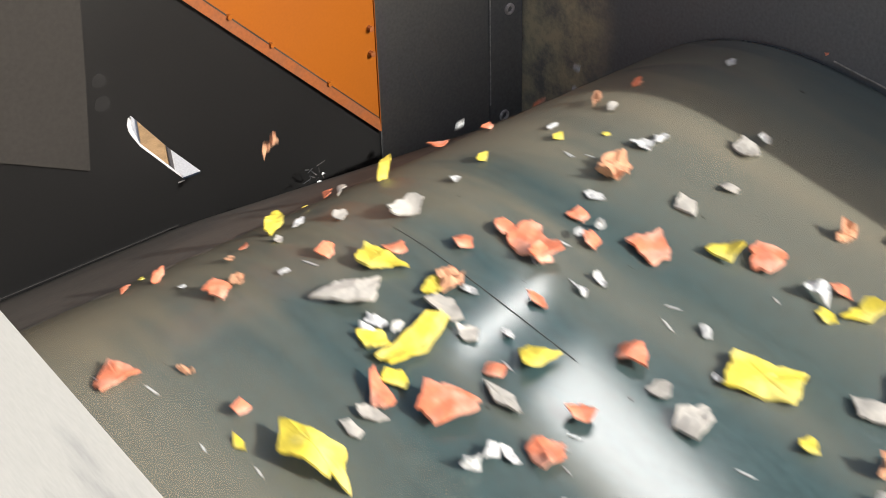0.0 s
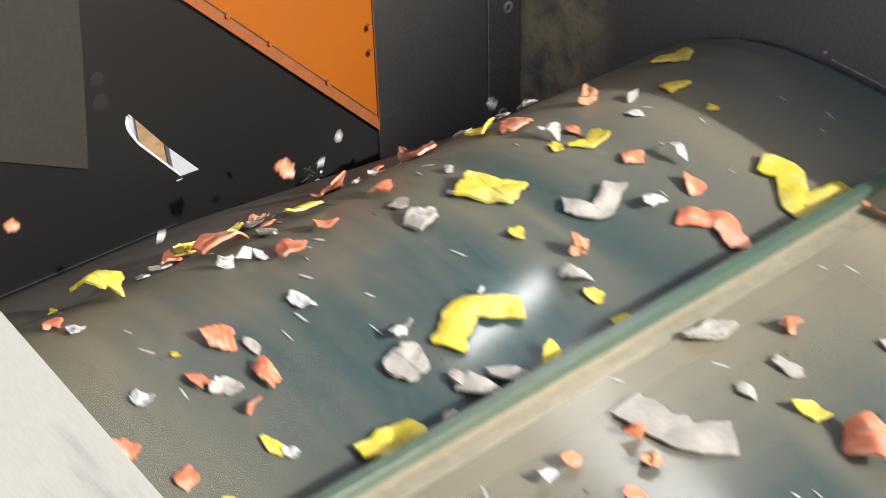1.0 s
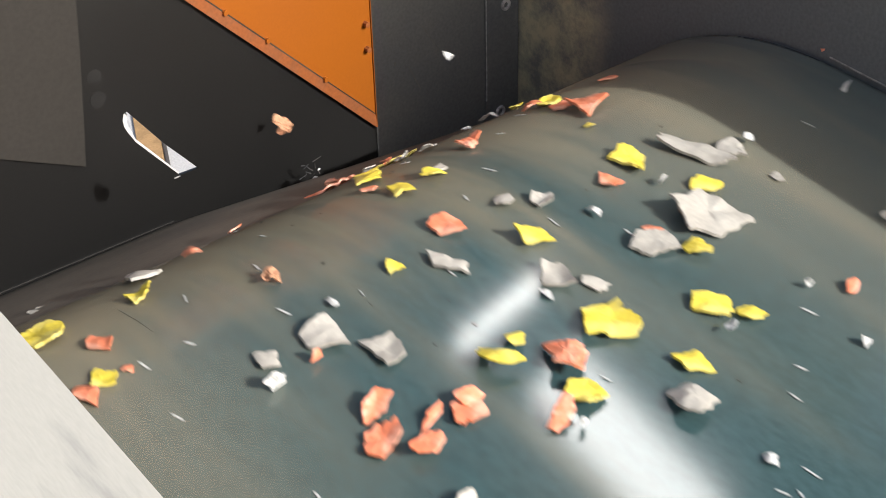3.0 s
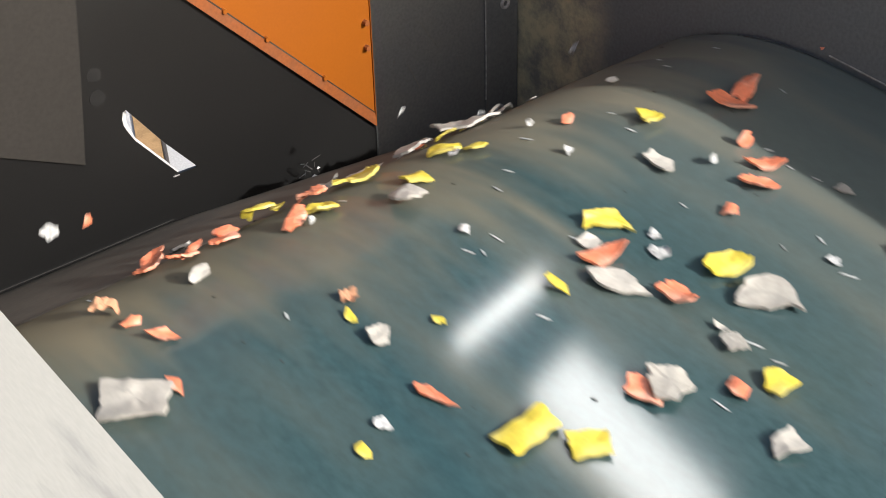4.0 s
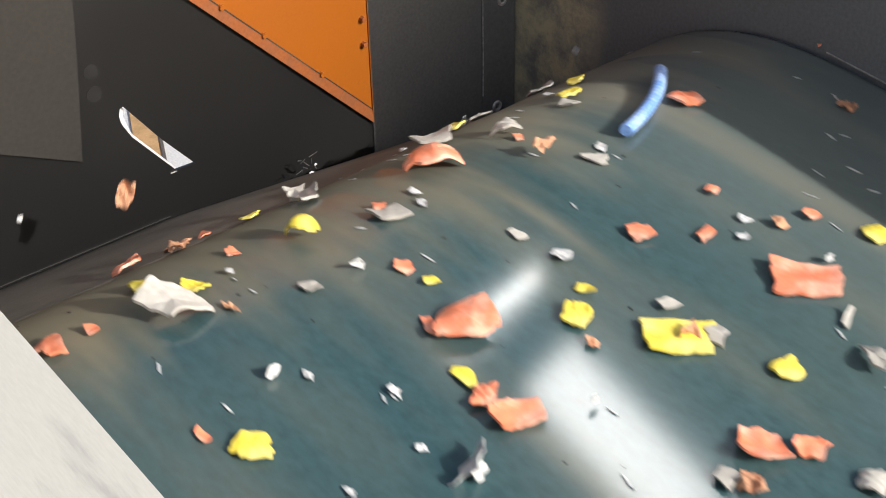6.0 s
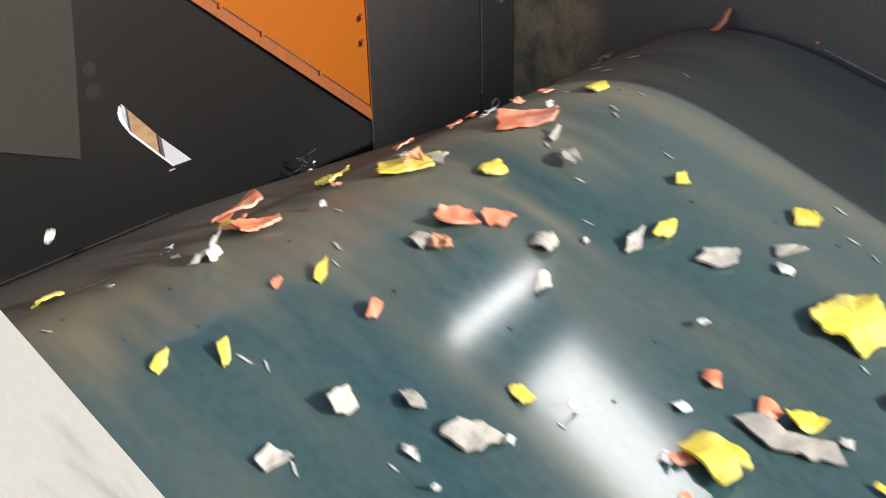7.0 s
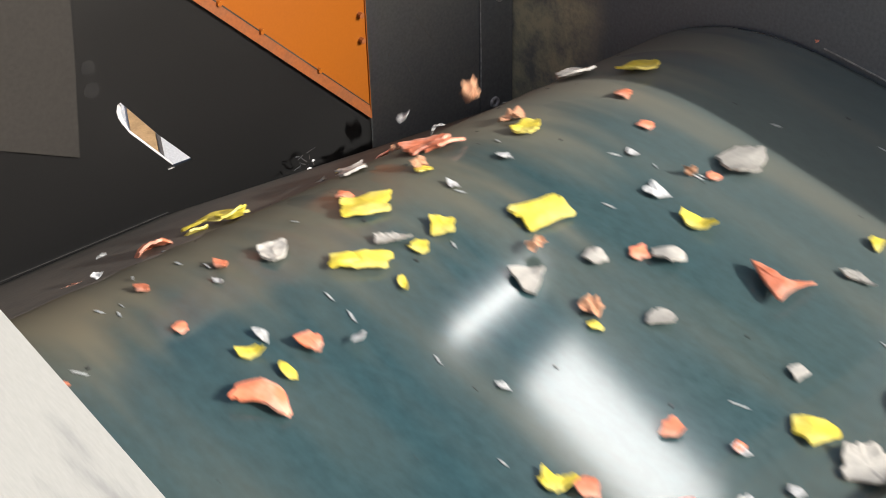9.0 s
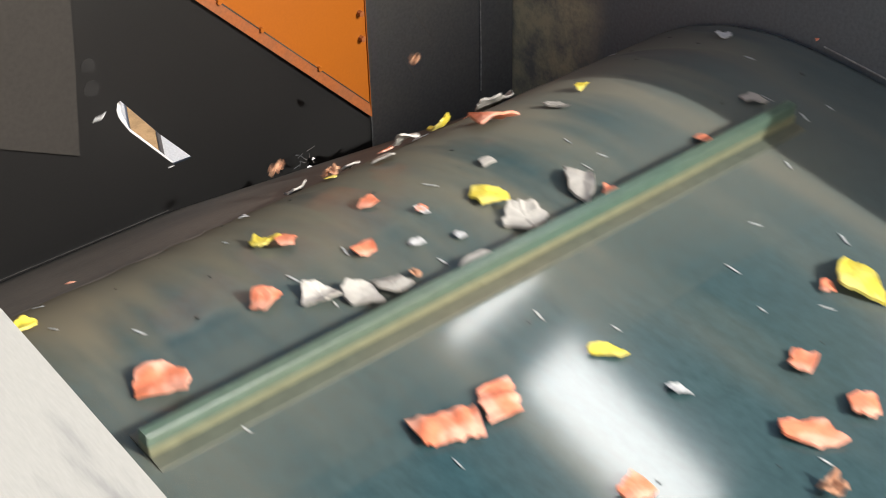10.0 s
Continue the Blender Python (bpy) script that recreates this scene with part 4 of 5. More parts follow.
chip("orange", 1.263, -0.274, 0.037, 0.045, -68)
chip("white", 1.243, -0.186, 0.025, 0.026, -84)
chip("foil", 1.411, -0.145, 0.052, 0.017, -94)
chip("orange", 1.570, 0.144, 0.036, 0.033, -96)
chip("yellow", 1.423, 0.129, 0.035, 0.021, -100)
chip("white", 1.127, 0.183, 0.032, 0.019, -83)
chip("orange", 0.885, -0.149, 0.026, 0.030, -65)
chip("foil", 0.807, -0.003, 0.033, 0.018, -98)
chip("white", 0.693, -0.213, 0.068, 0.051, -64, "bent")
chip("orange", 1.053, -0.283, 0.033, 0.023, -67)
chip("yellow", 1.141, -0.334, 0.037, 0.032, -45)
chip("orange", 1.587, -0.259, 0.033, 0.023, -45)
chip("yellow", 1.457, -0.251, 0.041, 0.049, -37)
chip("orange", 1.434, -0.236, 0.036, 0.030, -71)
chip("orange", 1.441, -0.295, 0.038, 0.032, -71)
chip("orange", 1.465, -0.339, 0.072, 0.086, -37)
chip("foil", 1.342, -0.167, 0.026, 0.015, -86)
chip("yellow", 1.129, -0.567, 0.056, 0.047, -67)
chip("white", 1.196, -0.511, 0.039, 0.041, -68)
chip("orange", 1.051, -0.473, 0.058, 0.038, -59)
chip("white", 1.152, -0.477, 0.029, 0.035, -67)
chip("yellow", 1.404, -0.398, 0.018, 0.022, -37)
chip("orange", 1.308, -0.535, 0.045, 0.036, -109)
chip("yellow", 1.368, -0.518, 0.071, 0.044, -93, "bent")
chip("white", 1.470, -0.561, 0.127, 0.034, -63)
chip("white", 1.520, -0.593, 0.052, 0.047, -89)
chip("yellow", 1.416, -0.630, 0.046, 0.037, -62)
chip("white", 1.366, -0.677, 0.095, 0.106, -100)
chip("white", 1.254, -0.680, 0.070, 0.054, -53)
chip("orange", 1.273, -0.660, 0.033, 0.017, -69)
chip("yellow", 1.293, -0.721, 0.039, 0.039, -30)
chip("foil", 1.237, -0.576, 0.026, 0.012, -91)
chip("white", 0.995, -0.539, 0.073, 0.037, -86)
chip("white", 1.088, -0.652, 0.063, 0.046, -82)
chip("white", 1.122, -0.692, 0.040, 0.023, -75)
chip("yellow", 0.931, -0.501, 0.029, 0.027, -73)
chip("tan", 0.797, -0.411, 0.026, 0.028, -66)
chip("yellow", 0.652, -0.299, 0.039, 0.040, -65)
chip("white", 0.595, -0.050, 0.052, 0.016, 38, tilt=30)
chip("yellow", 0.510, -0.296, 0.074, 0.070, -8)
chip("orange", 0.553, -0.383, 0.050, 0.032, -84)
chip("yellow", 0.517, -0.455, 0.044, 0.036, -74)
chip("orange", 0.491, -0.469, 0.048, 0.031, -91)
chip("white", 0.691, -0.551, 0.039, 0.032, -58)
chip("white", 0.783, -0.556, 0.069, 0.061, -58)
chip("white", 0.818, -0.622, 0.063, 0.050, -71)
chip("yellow", 0.927, -0.719, 0.063, 0.028, -59, "bent")
chip("yellow", 0.964, -0.708, 0.027, 0.025, -59)
chip("yellow", 1.087, -0.757, 0.081, 0.081, -52)
chip("orange", 0.998, -0.766, 0.074, 0.051, -104)
chip("yellow", 0.967, -0.834, 0.053, 0.050, -51)
chip("yellow", 1.217, -0.816, 0.057, 0.043, -52)
chip("yellow", 1.245, -0.860, 0.040, 0.028, -52)
chip("yellow", 1.114, -0.876, 0.058, 0.039, -59)
chip("white", 1.066, -0.918, 0.059, 0.053, -38)
chip("foil", 0.822, -0.511, 0.022, 0.011, -84)
chip("orange", 0.553, -0.457, 0.017, 0.013, -63)
chip("foil", 1.057, -0.669, 0.025, 0.012, -81)
chip("white", 1.514, -0.683, 0.023, 0.022, -72)
chip("orange", 0.916, -0.841, 0.054, 0.024, 28, tilt=30)
chip("orange", 0.845, -0.758, 0.039, 0.029, -12, tilt=30)
chip("orange", 0.743, -0.699, 0.054, 0.028, 28, tilt=30)
chip("orange", 0.787, -0.753, 0.052, 0.015, 26, tilt=30)
chip("white", 0.733, -0.878, 0.039, 0.024, 28, tilt=30)
chip("orange", 0.605, -0.921, 0.030, 0.016, 8, tilt=30)
chip("orange", 0.617, -0.978, 0.045, 0.021, -42, tilt=30)
chip("white", 0.530, -1.062, 0.089, 0.072, -35, "block")
chip("orange", 0.581, -1.071, 0.042, 0.017, -93)
chip("tan", 0.848, -1.063, 0.027, 0.029, -52)
chip("yellow", 0.820, -1.101, 0.028, 0.013, -94)
chip("white", 0.831, -1.150, 0.032, 0.039, -78)
chip("yellow", 0.906, -1.174, 0.025, 0.016, -85)
chip("orange", 0.816, -1.278, 0.068, 0.018, -75)
chip("foil", 0.736, -1.276, 0.026, 0.019, -82)
chip("yellow", 0.692, -1.296, 0.026, 0.017, -86)
chip("yellow", 0.867, -1.385, 0.084, 0.046, 2, "block")
chip("yellow", 0.909, -1.447, 0.054, 0.042, -30, "block")
chip("yellow", 1.079, -1.212, 0.043, 0.017, -94)
chip("orange", 1.171, -1.208, 0.074, 0.036, -22)
chip("white", 1.148, -1.260, 0.093, 0.052, -85)
chip("white", 1.176, -1.175, 0.034, 0.031, -45)
chip("yellow", 1.233, -1.157, 0.073, 0.035, -45, "bent")
chip("foil", 1.061, -1.045, 0.022, 0.019, -82)
chip("foil", 1.239, -1.249, 0.032, 0.030, -69)
chip("orange", 1.197, -1.322, 0.056, 0.042, -76)
chip("yellow", 1.293, -1.322, 0.072, 0.053, -20)
chip("white", 1.288, -1.403, 0.091, 0.058, -53, "bent")
chip("white", 1.183, -1.433, 0.040, 0.040, -68)
chip("white", 1.188, -1.404, 0.023, 0.013, -83)
chip("white", 1.061, -1.433, 0.062, 0.060, -114)
chip("orange", 1.024, -1.425, 0.055, 0.040, -67)
chip("orange", 1.119, -1.492, 0.038, 0.029, -101)
chip("yellow", 1.170, -1.518, 0.045, 0.042, -52)
chip("white", 1.096, -1.591, 0.045, 0.048, -67)
chip("orange", 1.523, -1.197, 0.063, 0.028, -54)
chip("orange", 1.477, -1.225, 0.057, 0.038, -72)
chip("orange", 1.394, -1.244, 0.023, 0.027, -71)
chip("yellow", 1.486, -0.997, 0.047, 0.056, -64)
chip("orange", 1.392, -0.909, 0.030, 0.018, 23, tilt=30)
chip("orange", 1.619, -1.050, 0.080, 0.034, -46)
chip("orange", 1.679, -1.034, 0.080, 0.031, 19)
chip("white", 1.400, -1.101, 0.056, 0.033, -93)
chip("foil", 1.318, -0.986, 0.016, 0.015, 8, tilt=30)
chip("white", 1.563, -0.840, 0.022, 0.018, 23, tilt=30)
chip("white", 1.568, -1.314, 0.030, 0.020, -81)
chip("foil", 1.419, -1.409, 0.022, 0.015, -87)
chip("foil", 1.261, -1.220, 0.023, 0.015, -91)
chip("orange", 0.872, -1.588, 0.095, 0.110, -59, "cupped")
chip("orange", 0.672, -1.575, 0.059, 0.045, -81)
chip("orange", 0.696, -1.577, 0.034, 0.025, -58)
chip("orange", 0.805, -1.663, 0.028, 0.028, -65)
chip("white", 0.531, -1.348, 0.043, 0.023, -26)
chip("orange", 0.515, -1.323, 0.017, 0.021, -37)
chip("tan", 0.515, -1.508, 0.021, 0.026, -38)
chip("yellow", 0.558, -1.557, 0.019, 0.023, -38)
chip("foil", 0.770, -1.651, 0.021, 0.014, -77)
chip("orange", 0.858, -1.747, 0.027, 0.021, -100)
chip("yellow", 0.921, -1.788, 0.032, 0.030, -65)
chip("white", 0.992, -1.855, 0.053, 0.064, -66)
chip("white", 1.255, -1.845, 0.075, 0.072, -68)
chip("yellow", 1.328, -1.795, 0.046, 0.039, -45)
chip("white", 1.458, -1.697, 0.041, 0.049, -101)
chip("foil", 1.359, -1.658, 0.026, 0.023, -53)
chip("foil", 1.247, -1.747, 0.024, 0.013, -97)
chip("orange", 1.176, -1.950, 0.094, 0.088, -67, "cupped")
chip("orange", 1.611, -1.593, 0.032, 0.037, -104)
chip("orange", 0.725, -1.764, 0.045, 0.054, -51)
chip("tan", 0.797, -1.806, 0.032, 0.039, 11)
chip("tan", 0.796, -1.754, 0.027, 0.020, -77)
chip("tan", 0.614, -1.681, 0.023, 0.013, -80)
chip("foil", 0.659, -1.682, 0.022, 0.010, -81)
chip("yellow", 0.904, -1.982, 0.053, 0.039, -72, "cupped")
chip("white", 1.006, -2.046, 0.071, 0.041, -52)
chip("white", 1.315, -1.955, 0.052, 0.035, -37)
chip("white", 1.587, -1.717, 0.056, 0.031, -45)
chip("yellow", 1.551, -1.868, 0.033, 0.026, -72)
chip("yellow", 1.480, -1.928, 0.041, 0.049, -54)
chip("white", 1.441, -1.965, 0.037, 0.026, -62)
chip("foil", 1.477, -1.877, 0.022, 0.016, -72)
chip("orange", 1.297, -2.000, 0.021, 0.018, -69)
chip("orange", 0.796, -1.960, 0.024, 0.018, -77)
chip("yellow", 1.506, -1.450, 0.027, 0.016, 23, tilt=30)
chip("tan", 0.487, -1.680, 0.021, 0.010, -87)
chip("white", 1.107, -2.204, 0.031, 0.018, -81)
chip("white", 0.665, -2.030, 0.100, 0.064, -49)
chip("yellow", 0.668, -1.947, 0.064, 0.033, -95)
chip("yellow", 0.708, -2.008, 0.045, 0.028, -58)
chip("foil", 0.763, -2.004, 0.022, 0.010, -93)
chip("white", 0.817, -2.118, 0.038, 0.022, -58)
chip("orange", 0.499, -1.997, 0.050, 0.046, -99)
chip("orange", 0.561, -1.998, 0.027, 0.018, -74)
chip("tan", 0.714, -2.086, 0.035, 0.011, -87)
chip("orange", 1.010, -2.016, 0.024, 0.024, -81)
chip("foil", 1.073, -2.021, 0.025, 0.013, -94)
chip("foil", 1.059, -2.055, 0.029, 0.014, -99)
chip("yellow", 0.949, -2.208, 0.024, 0.021, -52)
chip("orange", 0.939, -2.293, 0.084, 0.073, -51, "cupped")
chip("foil", 1.123, -2.273, 0.030, 0.023, -67)
chip("orange", 1.249, -2.302, 0.044, 0.040, -61)
chip("orange", 1.321, -2.359, 0.029, 0.035, -37)
chip("white", 1.328, -2.133, 0.044, 0.026, -62)
chip("foil", 1.356, -2.117, 0.022, 0.015, -86)
hose(1.508, -2.083, 0.223, 29)
chip("orange", 1.567, -2.100, 0.049, 0.059, -123)
chip("orange", 1.408, -2.293, 0.023, 0.028, -37)
chip("yellow", 1.056, -2.372, 0.043, 0.052, -38)
chip("white", 1.167, -2.432, 0.032, 0.030, -67)
chip("yellow", 1.130, -2.485, 0.100, 0.064, -40, "block")
chip("tan", 1.034, -2.424, 0.022, 0.018, -80)
chip("white", 1.006, -1.793, 0.036, 0.032, 18, tilt=30)
chip("orange", 0.938, -2.163, 0.031, 0.028, -53)
chip("orange", 0.889, -2.275, 0.039, 0.017, -108)
chip("yellow", 0.595, -2.310, 0.052, 0.041, -38)
chip("orange", 0.558, -2.264, 0.026, 0.014, -79)
chip("foil", 0.714, -2.256, 0.023, 0.012, -87)
chip("foil", 0.781, -2.342, 0.024, 0.012, -88)
chip("yellow", 0.863, -2.372, 0.038, 0.023, -78)
chip("orange", 0.862, -2.410, 0.046, 0.036, -5)
chip("orange", 0.875, -2.460, 0.074, 0.049, -6)
chip("yellow", 1.102, -2.344, 0.029, 0.018, -68)
chip("white", 1.173, -2.509, 0.037, 0.033, -96)
chip("yellow", 1.196, -2.605, 0.045, 0.043, -52)
chip("white", 1.302, -2.658, 0.064, 0.032, -99)
chip("orange", 1.354, -2.511, 0.100, 0.070, -45, "block")
chip("foil", 1.390, -2.372, 0.024, 0.016, -87)
chip("tan", 1.426, -2.405, 0.027, 0.022, -71)
chip("orange", 1.478, -2.422, 0.025, 0.028, -72)
chip("foil", 1.355, -2.397, 0.020, 0.018, -70)
chip("yellow", 1.516, -2.505, 0.041, 0.040, -88)
chip("orange", 1.066, -2.675, 0.071, 0.060, -66)
chip("orange", 1.114, -2.712, 0.047, 0.037, -14)
chip("tan", 1.011, -2.704, 0.035, 0.036, -66)
chip("white", 0.995, -2.681, 0.033, 0.039, -38)
chip("white", 1.126, -2.788, 0.038, 0.037, -52)
chip("foil", 0.642, -2.436, 0.022, 0.010, -85)
chip("foil", 0.746, -2.433, 0.018, 0.013, -76)
chip("tan", 1.755, -2.274, 0.031, 0.021, -75)
chip("yellow", 1.337, -3.149, 0.104, 0.103, -9)
chip("yellow", 1.463, -2.974, 0.041, 0.049, -72)
chip("yellow", 1.383, -2.808, 0.031, 0.023, 23, tilt=30)
chip("yellow", 1.280, -2.870, 0.054, 0.023, 8, tilt=30)
chip("white", 1.224, -2.865, 0.060, 0.023, 23, tilt=30)
chip("white", 1.291, -2.958, 0.066, 0.040, -28)
chip("white", 1.057, -2.853, 0.036, 0.026, 18, tilt=30)
chip("yellow", 0.845, -2.654, 0.041, 0.016, 30, tilt=30)
chip("orange", 0.851, -2.758, 0.032, 0.023, 8, tilt=30)
chip("yellow", 0.654, -2.711, 0.043, 0.021, 43, tilt=30)
chip("yellow", 0.586, -2.677, 0.038, 0.016, 33, tilt=30)
chip("white", 0.717, -2.870, 0.043, 0.036, 18, tilt=30)
chip("white", 0.788, -2.915, 0.043, 0.024, -93)
chip("white", 0.808, -3.004, 0.079, 0.047, -45)
chip("foil", 0.732, -2.979, 0.032, 0.015, -87)
chip("white", 0.604, -2.893, 0.043, 0.038, -37)
chip("yellow", 0.652, -3.053, 0.047, 0.044, -30)
chip("yellow", 0.726, -3.158, 0.129, 0.049, -103)
chip("yellow", 0.896, -2.989, 0.033, 0.024, -90)
chip("yellow", 1.010, -3.196, 0.079, 0.090, -37)
chip("orange", 0.974, -3.180, 0.033, 0.031, -74)
chip("foil", 0.960, -3.171, 0.021, 0.026, -37)
chip("orange", 1.117, -3.192, 0.030, 0.030, -68)
chip("yellow", 1.135, -3.231, 0.051, 0.038, -65)
chip("orange", 1.104, -3.113, 0.028, 0.028, -68)
chip("foil", 1.037, -3.122, 0.026, 0.020, -68)
chip("orange", 0.934, -3.223, 0.016, 0.014, -79)
chip("yellow", 0.942, -3.275, 0.052, 0.041, -37)
chip("orange", 0.787, -3.325, 0.069, 0.063, -64, "cupped")
chip("orange", 1.255, -3.279, 0.029, 0.035, -61)
chip("tan", 1.274, -3.302, 0.033, 0.014, -61)
chip("white", 1.113, -3.401, 0.048, 0.034, -45)
chip("orange", 1.206, -3.495, 0.080, 0.062, -20, "block")
chip("white", 1.091, -3.450, 0.046, 0.055, -67)
chip("foil", 1.362, -3.307, 0.030, 0.020, -70)
chip("foil", 1.148, -3.283, 0.021, 0.015, -83)
chip("yellow", 1.121, -3.357, 0.027, 0.010, -89)
chip("foil", 1.345, -3.030, 0.026, 0.019, -86)
chip("white", 1.385, -3.009, 0.045, 0.024, -45)
chip("yellow", 1.666, -3.137, 0.034, 0.039, -74)
chip("white", 1.676, -3.161, 0.031, 0.037, -74)
chip("yellow", 1.560, -3.246, 0.027, 0.017, -72)
chip("yellow", 1.125, -3.586, 0.028, 0.024, -66)
chip("orange", 0.788, -2.633, 0.026, 0.011, 28, tilt=12)
chip("foil", 1.171, -2.823, 0.014, 0.008, 18, tilt=12)
chip("white", 1.331, -2.595, 0.039, 0.011, 28, tilt=12)
chip("orange", 0.616, -3.284, 0.078, 0.050, 10)
chip("yellow", 0.997, -3.615, 0.076, 0.066, -35, "block")
chip("white", 0.830, -3.622, 0.044, 0.052, -66)
chip("orange", 0.761, -3.597, 0.042, 0.022, -97)
chip("orange", 0.659, -3.561, 0.037, 0.021, -81)
chip("yellow", 0.900, -3.728, 0.086, 0.034, -40, "block")
chip("white", 0.965, -3.716, 0.053, 0.021, -30)
chip("yellow", 1.037, -3.736, 0.036, 0.040, -37, "block")
chip("yellow", 0.982, -3.754, 0.028, 0.030, -66)
chip("yellow", 0.912, -3.802, 0.030, 0.012, -119)
chip("yellow", 1.168, -3.797, 0.084, 0.060, -10, "block")
chip("yellow", 1.320, -3.600, 0.046, 0.052, -54)
chip("tan", 1.342, -3.545, 0.036, 0.043, -71)
chip("orange", 0.999, -3.556, 0.027, 0.022, -81)
chip("white", 1.570, -3.455, 0.068, 0.066, -28)
chip("yellow", 1.613, -3.566, 0.072, 0.072, -55)
chip("orange", 1.508, -3.630, 0.031, 0.026, -88)
chip("orange", 1.453, -3.730, 0.025, 0.025, -71)
chip("foil", 1.333, -3.864, 0.043, 0.031, -85)
chip("white", 1.054, -3.895, 0.059, 0.047, -94)
chip("white", 1.156, -3.915, 0.035, 0.035, -52)
chip("orange", 1.210, -3.947, 0.029, 0.032, -52)
chip("white", 1.236, -3.974, 0.048, 0.043, -60)
chip("yellow", 1.326, -3.947, 0.059, 0.031, -88)
chip("orange", 1.428, -3.890, 0.023, 0.022, -37)
chip("white", 1.136, -4.055, 0.038, 0.032, -52)
chip("tan", 1.079, -3.984, 0.032, 0.027, -94)
chip("yellow", 1.056, -4.015, 0.020, 0.018, -38)
chip("orange", 0.640, -3.694, 0.020, 0.025, -38)
chip("foil", 0.712, -3.771, 0.029, 0.016, -87)
chip("orange", 0.751, -3.820, 0.036, 0.043, -2)
chip("yellow", 0.680, -3.790, 0.038, 0.021, -38)
chip("foil", 1.230, -3.654, 0.034, 0.017, -84)
chip("foil", 1.119, -3.661, 0.035, 0.015, -95)
chip("foil", 0.733, -3.632, 0.024, 0.010, -87)
chip("foil", 1.376, -3.772, 0.024, 0.015, -86)
chip("foil", 0.669, -3.381, 0.017, 0.018, 18, tilt=30)
chip("orange", 0.650, -3.862, 0.076, 0.041, -51, "bent")
chip("yellow", 0.698, -3.844, 0.034, 0.017, -87)
chip("white", 1.496, -3.889, 0.070, 0.085, -88)
chip("orange", 1.320, -4.100, 0.088, 0.069, -61, "bent")
chip("white", 1.197, -4.232, 0.027, 0.032, -52)
chip("white", 1.409, -4.163, 0.052, 0.022, -79)
chip("white", 1.136, -4.380, 0.066, 0.060, -38)
chip("yellow", 1.132, -4.309, 0.058, 0.048, -52)
chip("orange", 1.001, -4.199, 0.026, 0.032, -66)
chip("yellow", 0.834, -4.176, 0.045, 0.026, -58, "bent")
chip("orange", 0.859, -4.201, 0.031, 0.037, -65)
chip("yellow", 1.493, -4.135, 0.024, 0.029, -37)
chip("foil", 0.887, -4.026, 0.022, 0.011, -79)
chip("orange", 0.474, -3.696, 0.028, 0.015, -91)
chip("yellow", 0.504, -4.104, 0.033, 0.040, -63)
chip("orange", 0.755, -4.297, 0.037, 0.041, -64)
chip("white", 0.813, -4.341, 0.053, 0.046, -38)
chip("white", 0.856, -4.375, 0.064, 0.044, -78)
chip("orange", 0.916, -4.297, 0.035, 0.034, -37)
chip("white", 1.261, -4.364, 0.094, 0.046, -109)
chip("orange", 1.278, -4.417, 0.036, 0.039, -37)
chip("foil", 1.038, -4.275, 0.024, 0.017, -67)
chip("orange", 1.486, -4.400, 0.028, 0.024, -80)
chip("yellow", 1.033, -4.644, 0.052, 0.021, -38)
chip("foil", 1.793, -4.179, 0.028, 0.024, -36)
chip("orange", 0.567, -4.352, 0.069, 0.068, -20)
chip("orange", 0.898, -4.822, 0.046, 0.042, -38)
chip("foil", 1.053, -4.746, 0.034, 0.022, -67)
chip("orange", 1.213, -4.806, 0.034, 0.041, -68)
chip("yellow", 1.413, -4.744, 0.099, 0.054, -117, "bent")
chip("orange", 1.357, -4.735, 0.022, 0.024, -70)
chip("orange", 1.216, -4.899, 0.040, 0.041, -52)
chip("orange", 1.128, -4.892, 0.083, 0.048, -59)
chip("tan", 1.075, -4.958, 0.033, 0.035, -38)
chip("white", 0.899, -4.381, 0.057, 0.032, -29)
chip("orange", 1.038, -4.270, 0.021, 0.013, -2, tilt=12)
chip("white", 1.640, -4.371, 0.044, 0.027, -46)
chip("white", 1.028, -4.413, 0.080, 0.022, -2)
chip("foil", 0.982, -4.331, 0.021, 0.022, -68)
chip("foil", 1.039, -4.354, 0.021, 0.020, -68)
chip("tan", 0.937, -4.381, 0.021, 0.015, -80)
chip("orange", 0.504, -3.214, 0.075, 0.045, 0)
chip("orange", 0.651, -3.301, 0.060, 0.040, -60)
chip("yellow", 0.902, -3.328, 0.110, 0.045, -40)
chip("yellow", 0.910, -3.371, 0.050, 0.040, -20)
chip("orange", 1.212, -3.535, 0.068, 0.040, -10)
chip("orange", 0.721, -0.744, 0.060, 0.040, 15)
chip("orange", 0.761, -0.782, 0.055, 0.030, 20)
chip("orange", 0.833, -0.770, 0.055, 0.045, 30)
chip("yellow", 0.817, 1.045, 0.050, 0.045, -60)
hop("tan", 1.100, 1.7, 1.601, 0, 0.044, -30)
hop("foil", 1.826, 1.7, 1.507, 0, 0.021, 15)
hop("foil", 1.821, 1.7, 1.458, 0, 0.021, 9)
hop("foil", 1.519, 1.7, 1.492, 0, 0.024, -44)
hop("orange", 1.725, 1.7, 1.465, 0, 0.030, -13)
hop("foil", 1.212, 1.66, 1.599, 1, 0.020, 57)
hop("orange", 1.093, 1.66, 1.575, 1, 0.041, 17)
hop("foil", 1.174, 1.66, 1.557, 1, 0.020, 0)
hop("foil", 1.567, 1.66, 1.532, 1, 0.028, 20)
hop("orange", 0.615, 1.66, 1.671, 1, 0.026, 14)
hop("foil", 0.851, 1.66, 1.547, 1, 0.019, -52)
hop("foil", 0.801, 1.66, 1.515, 1.5, 0.028, 17)
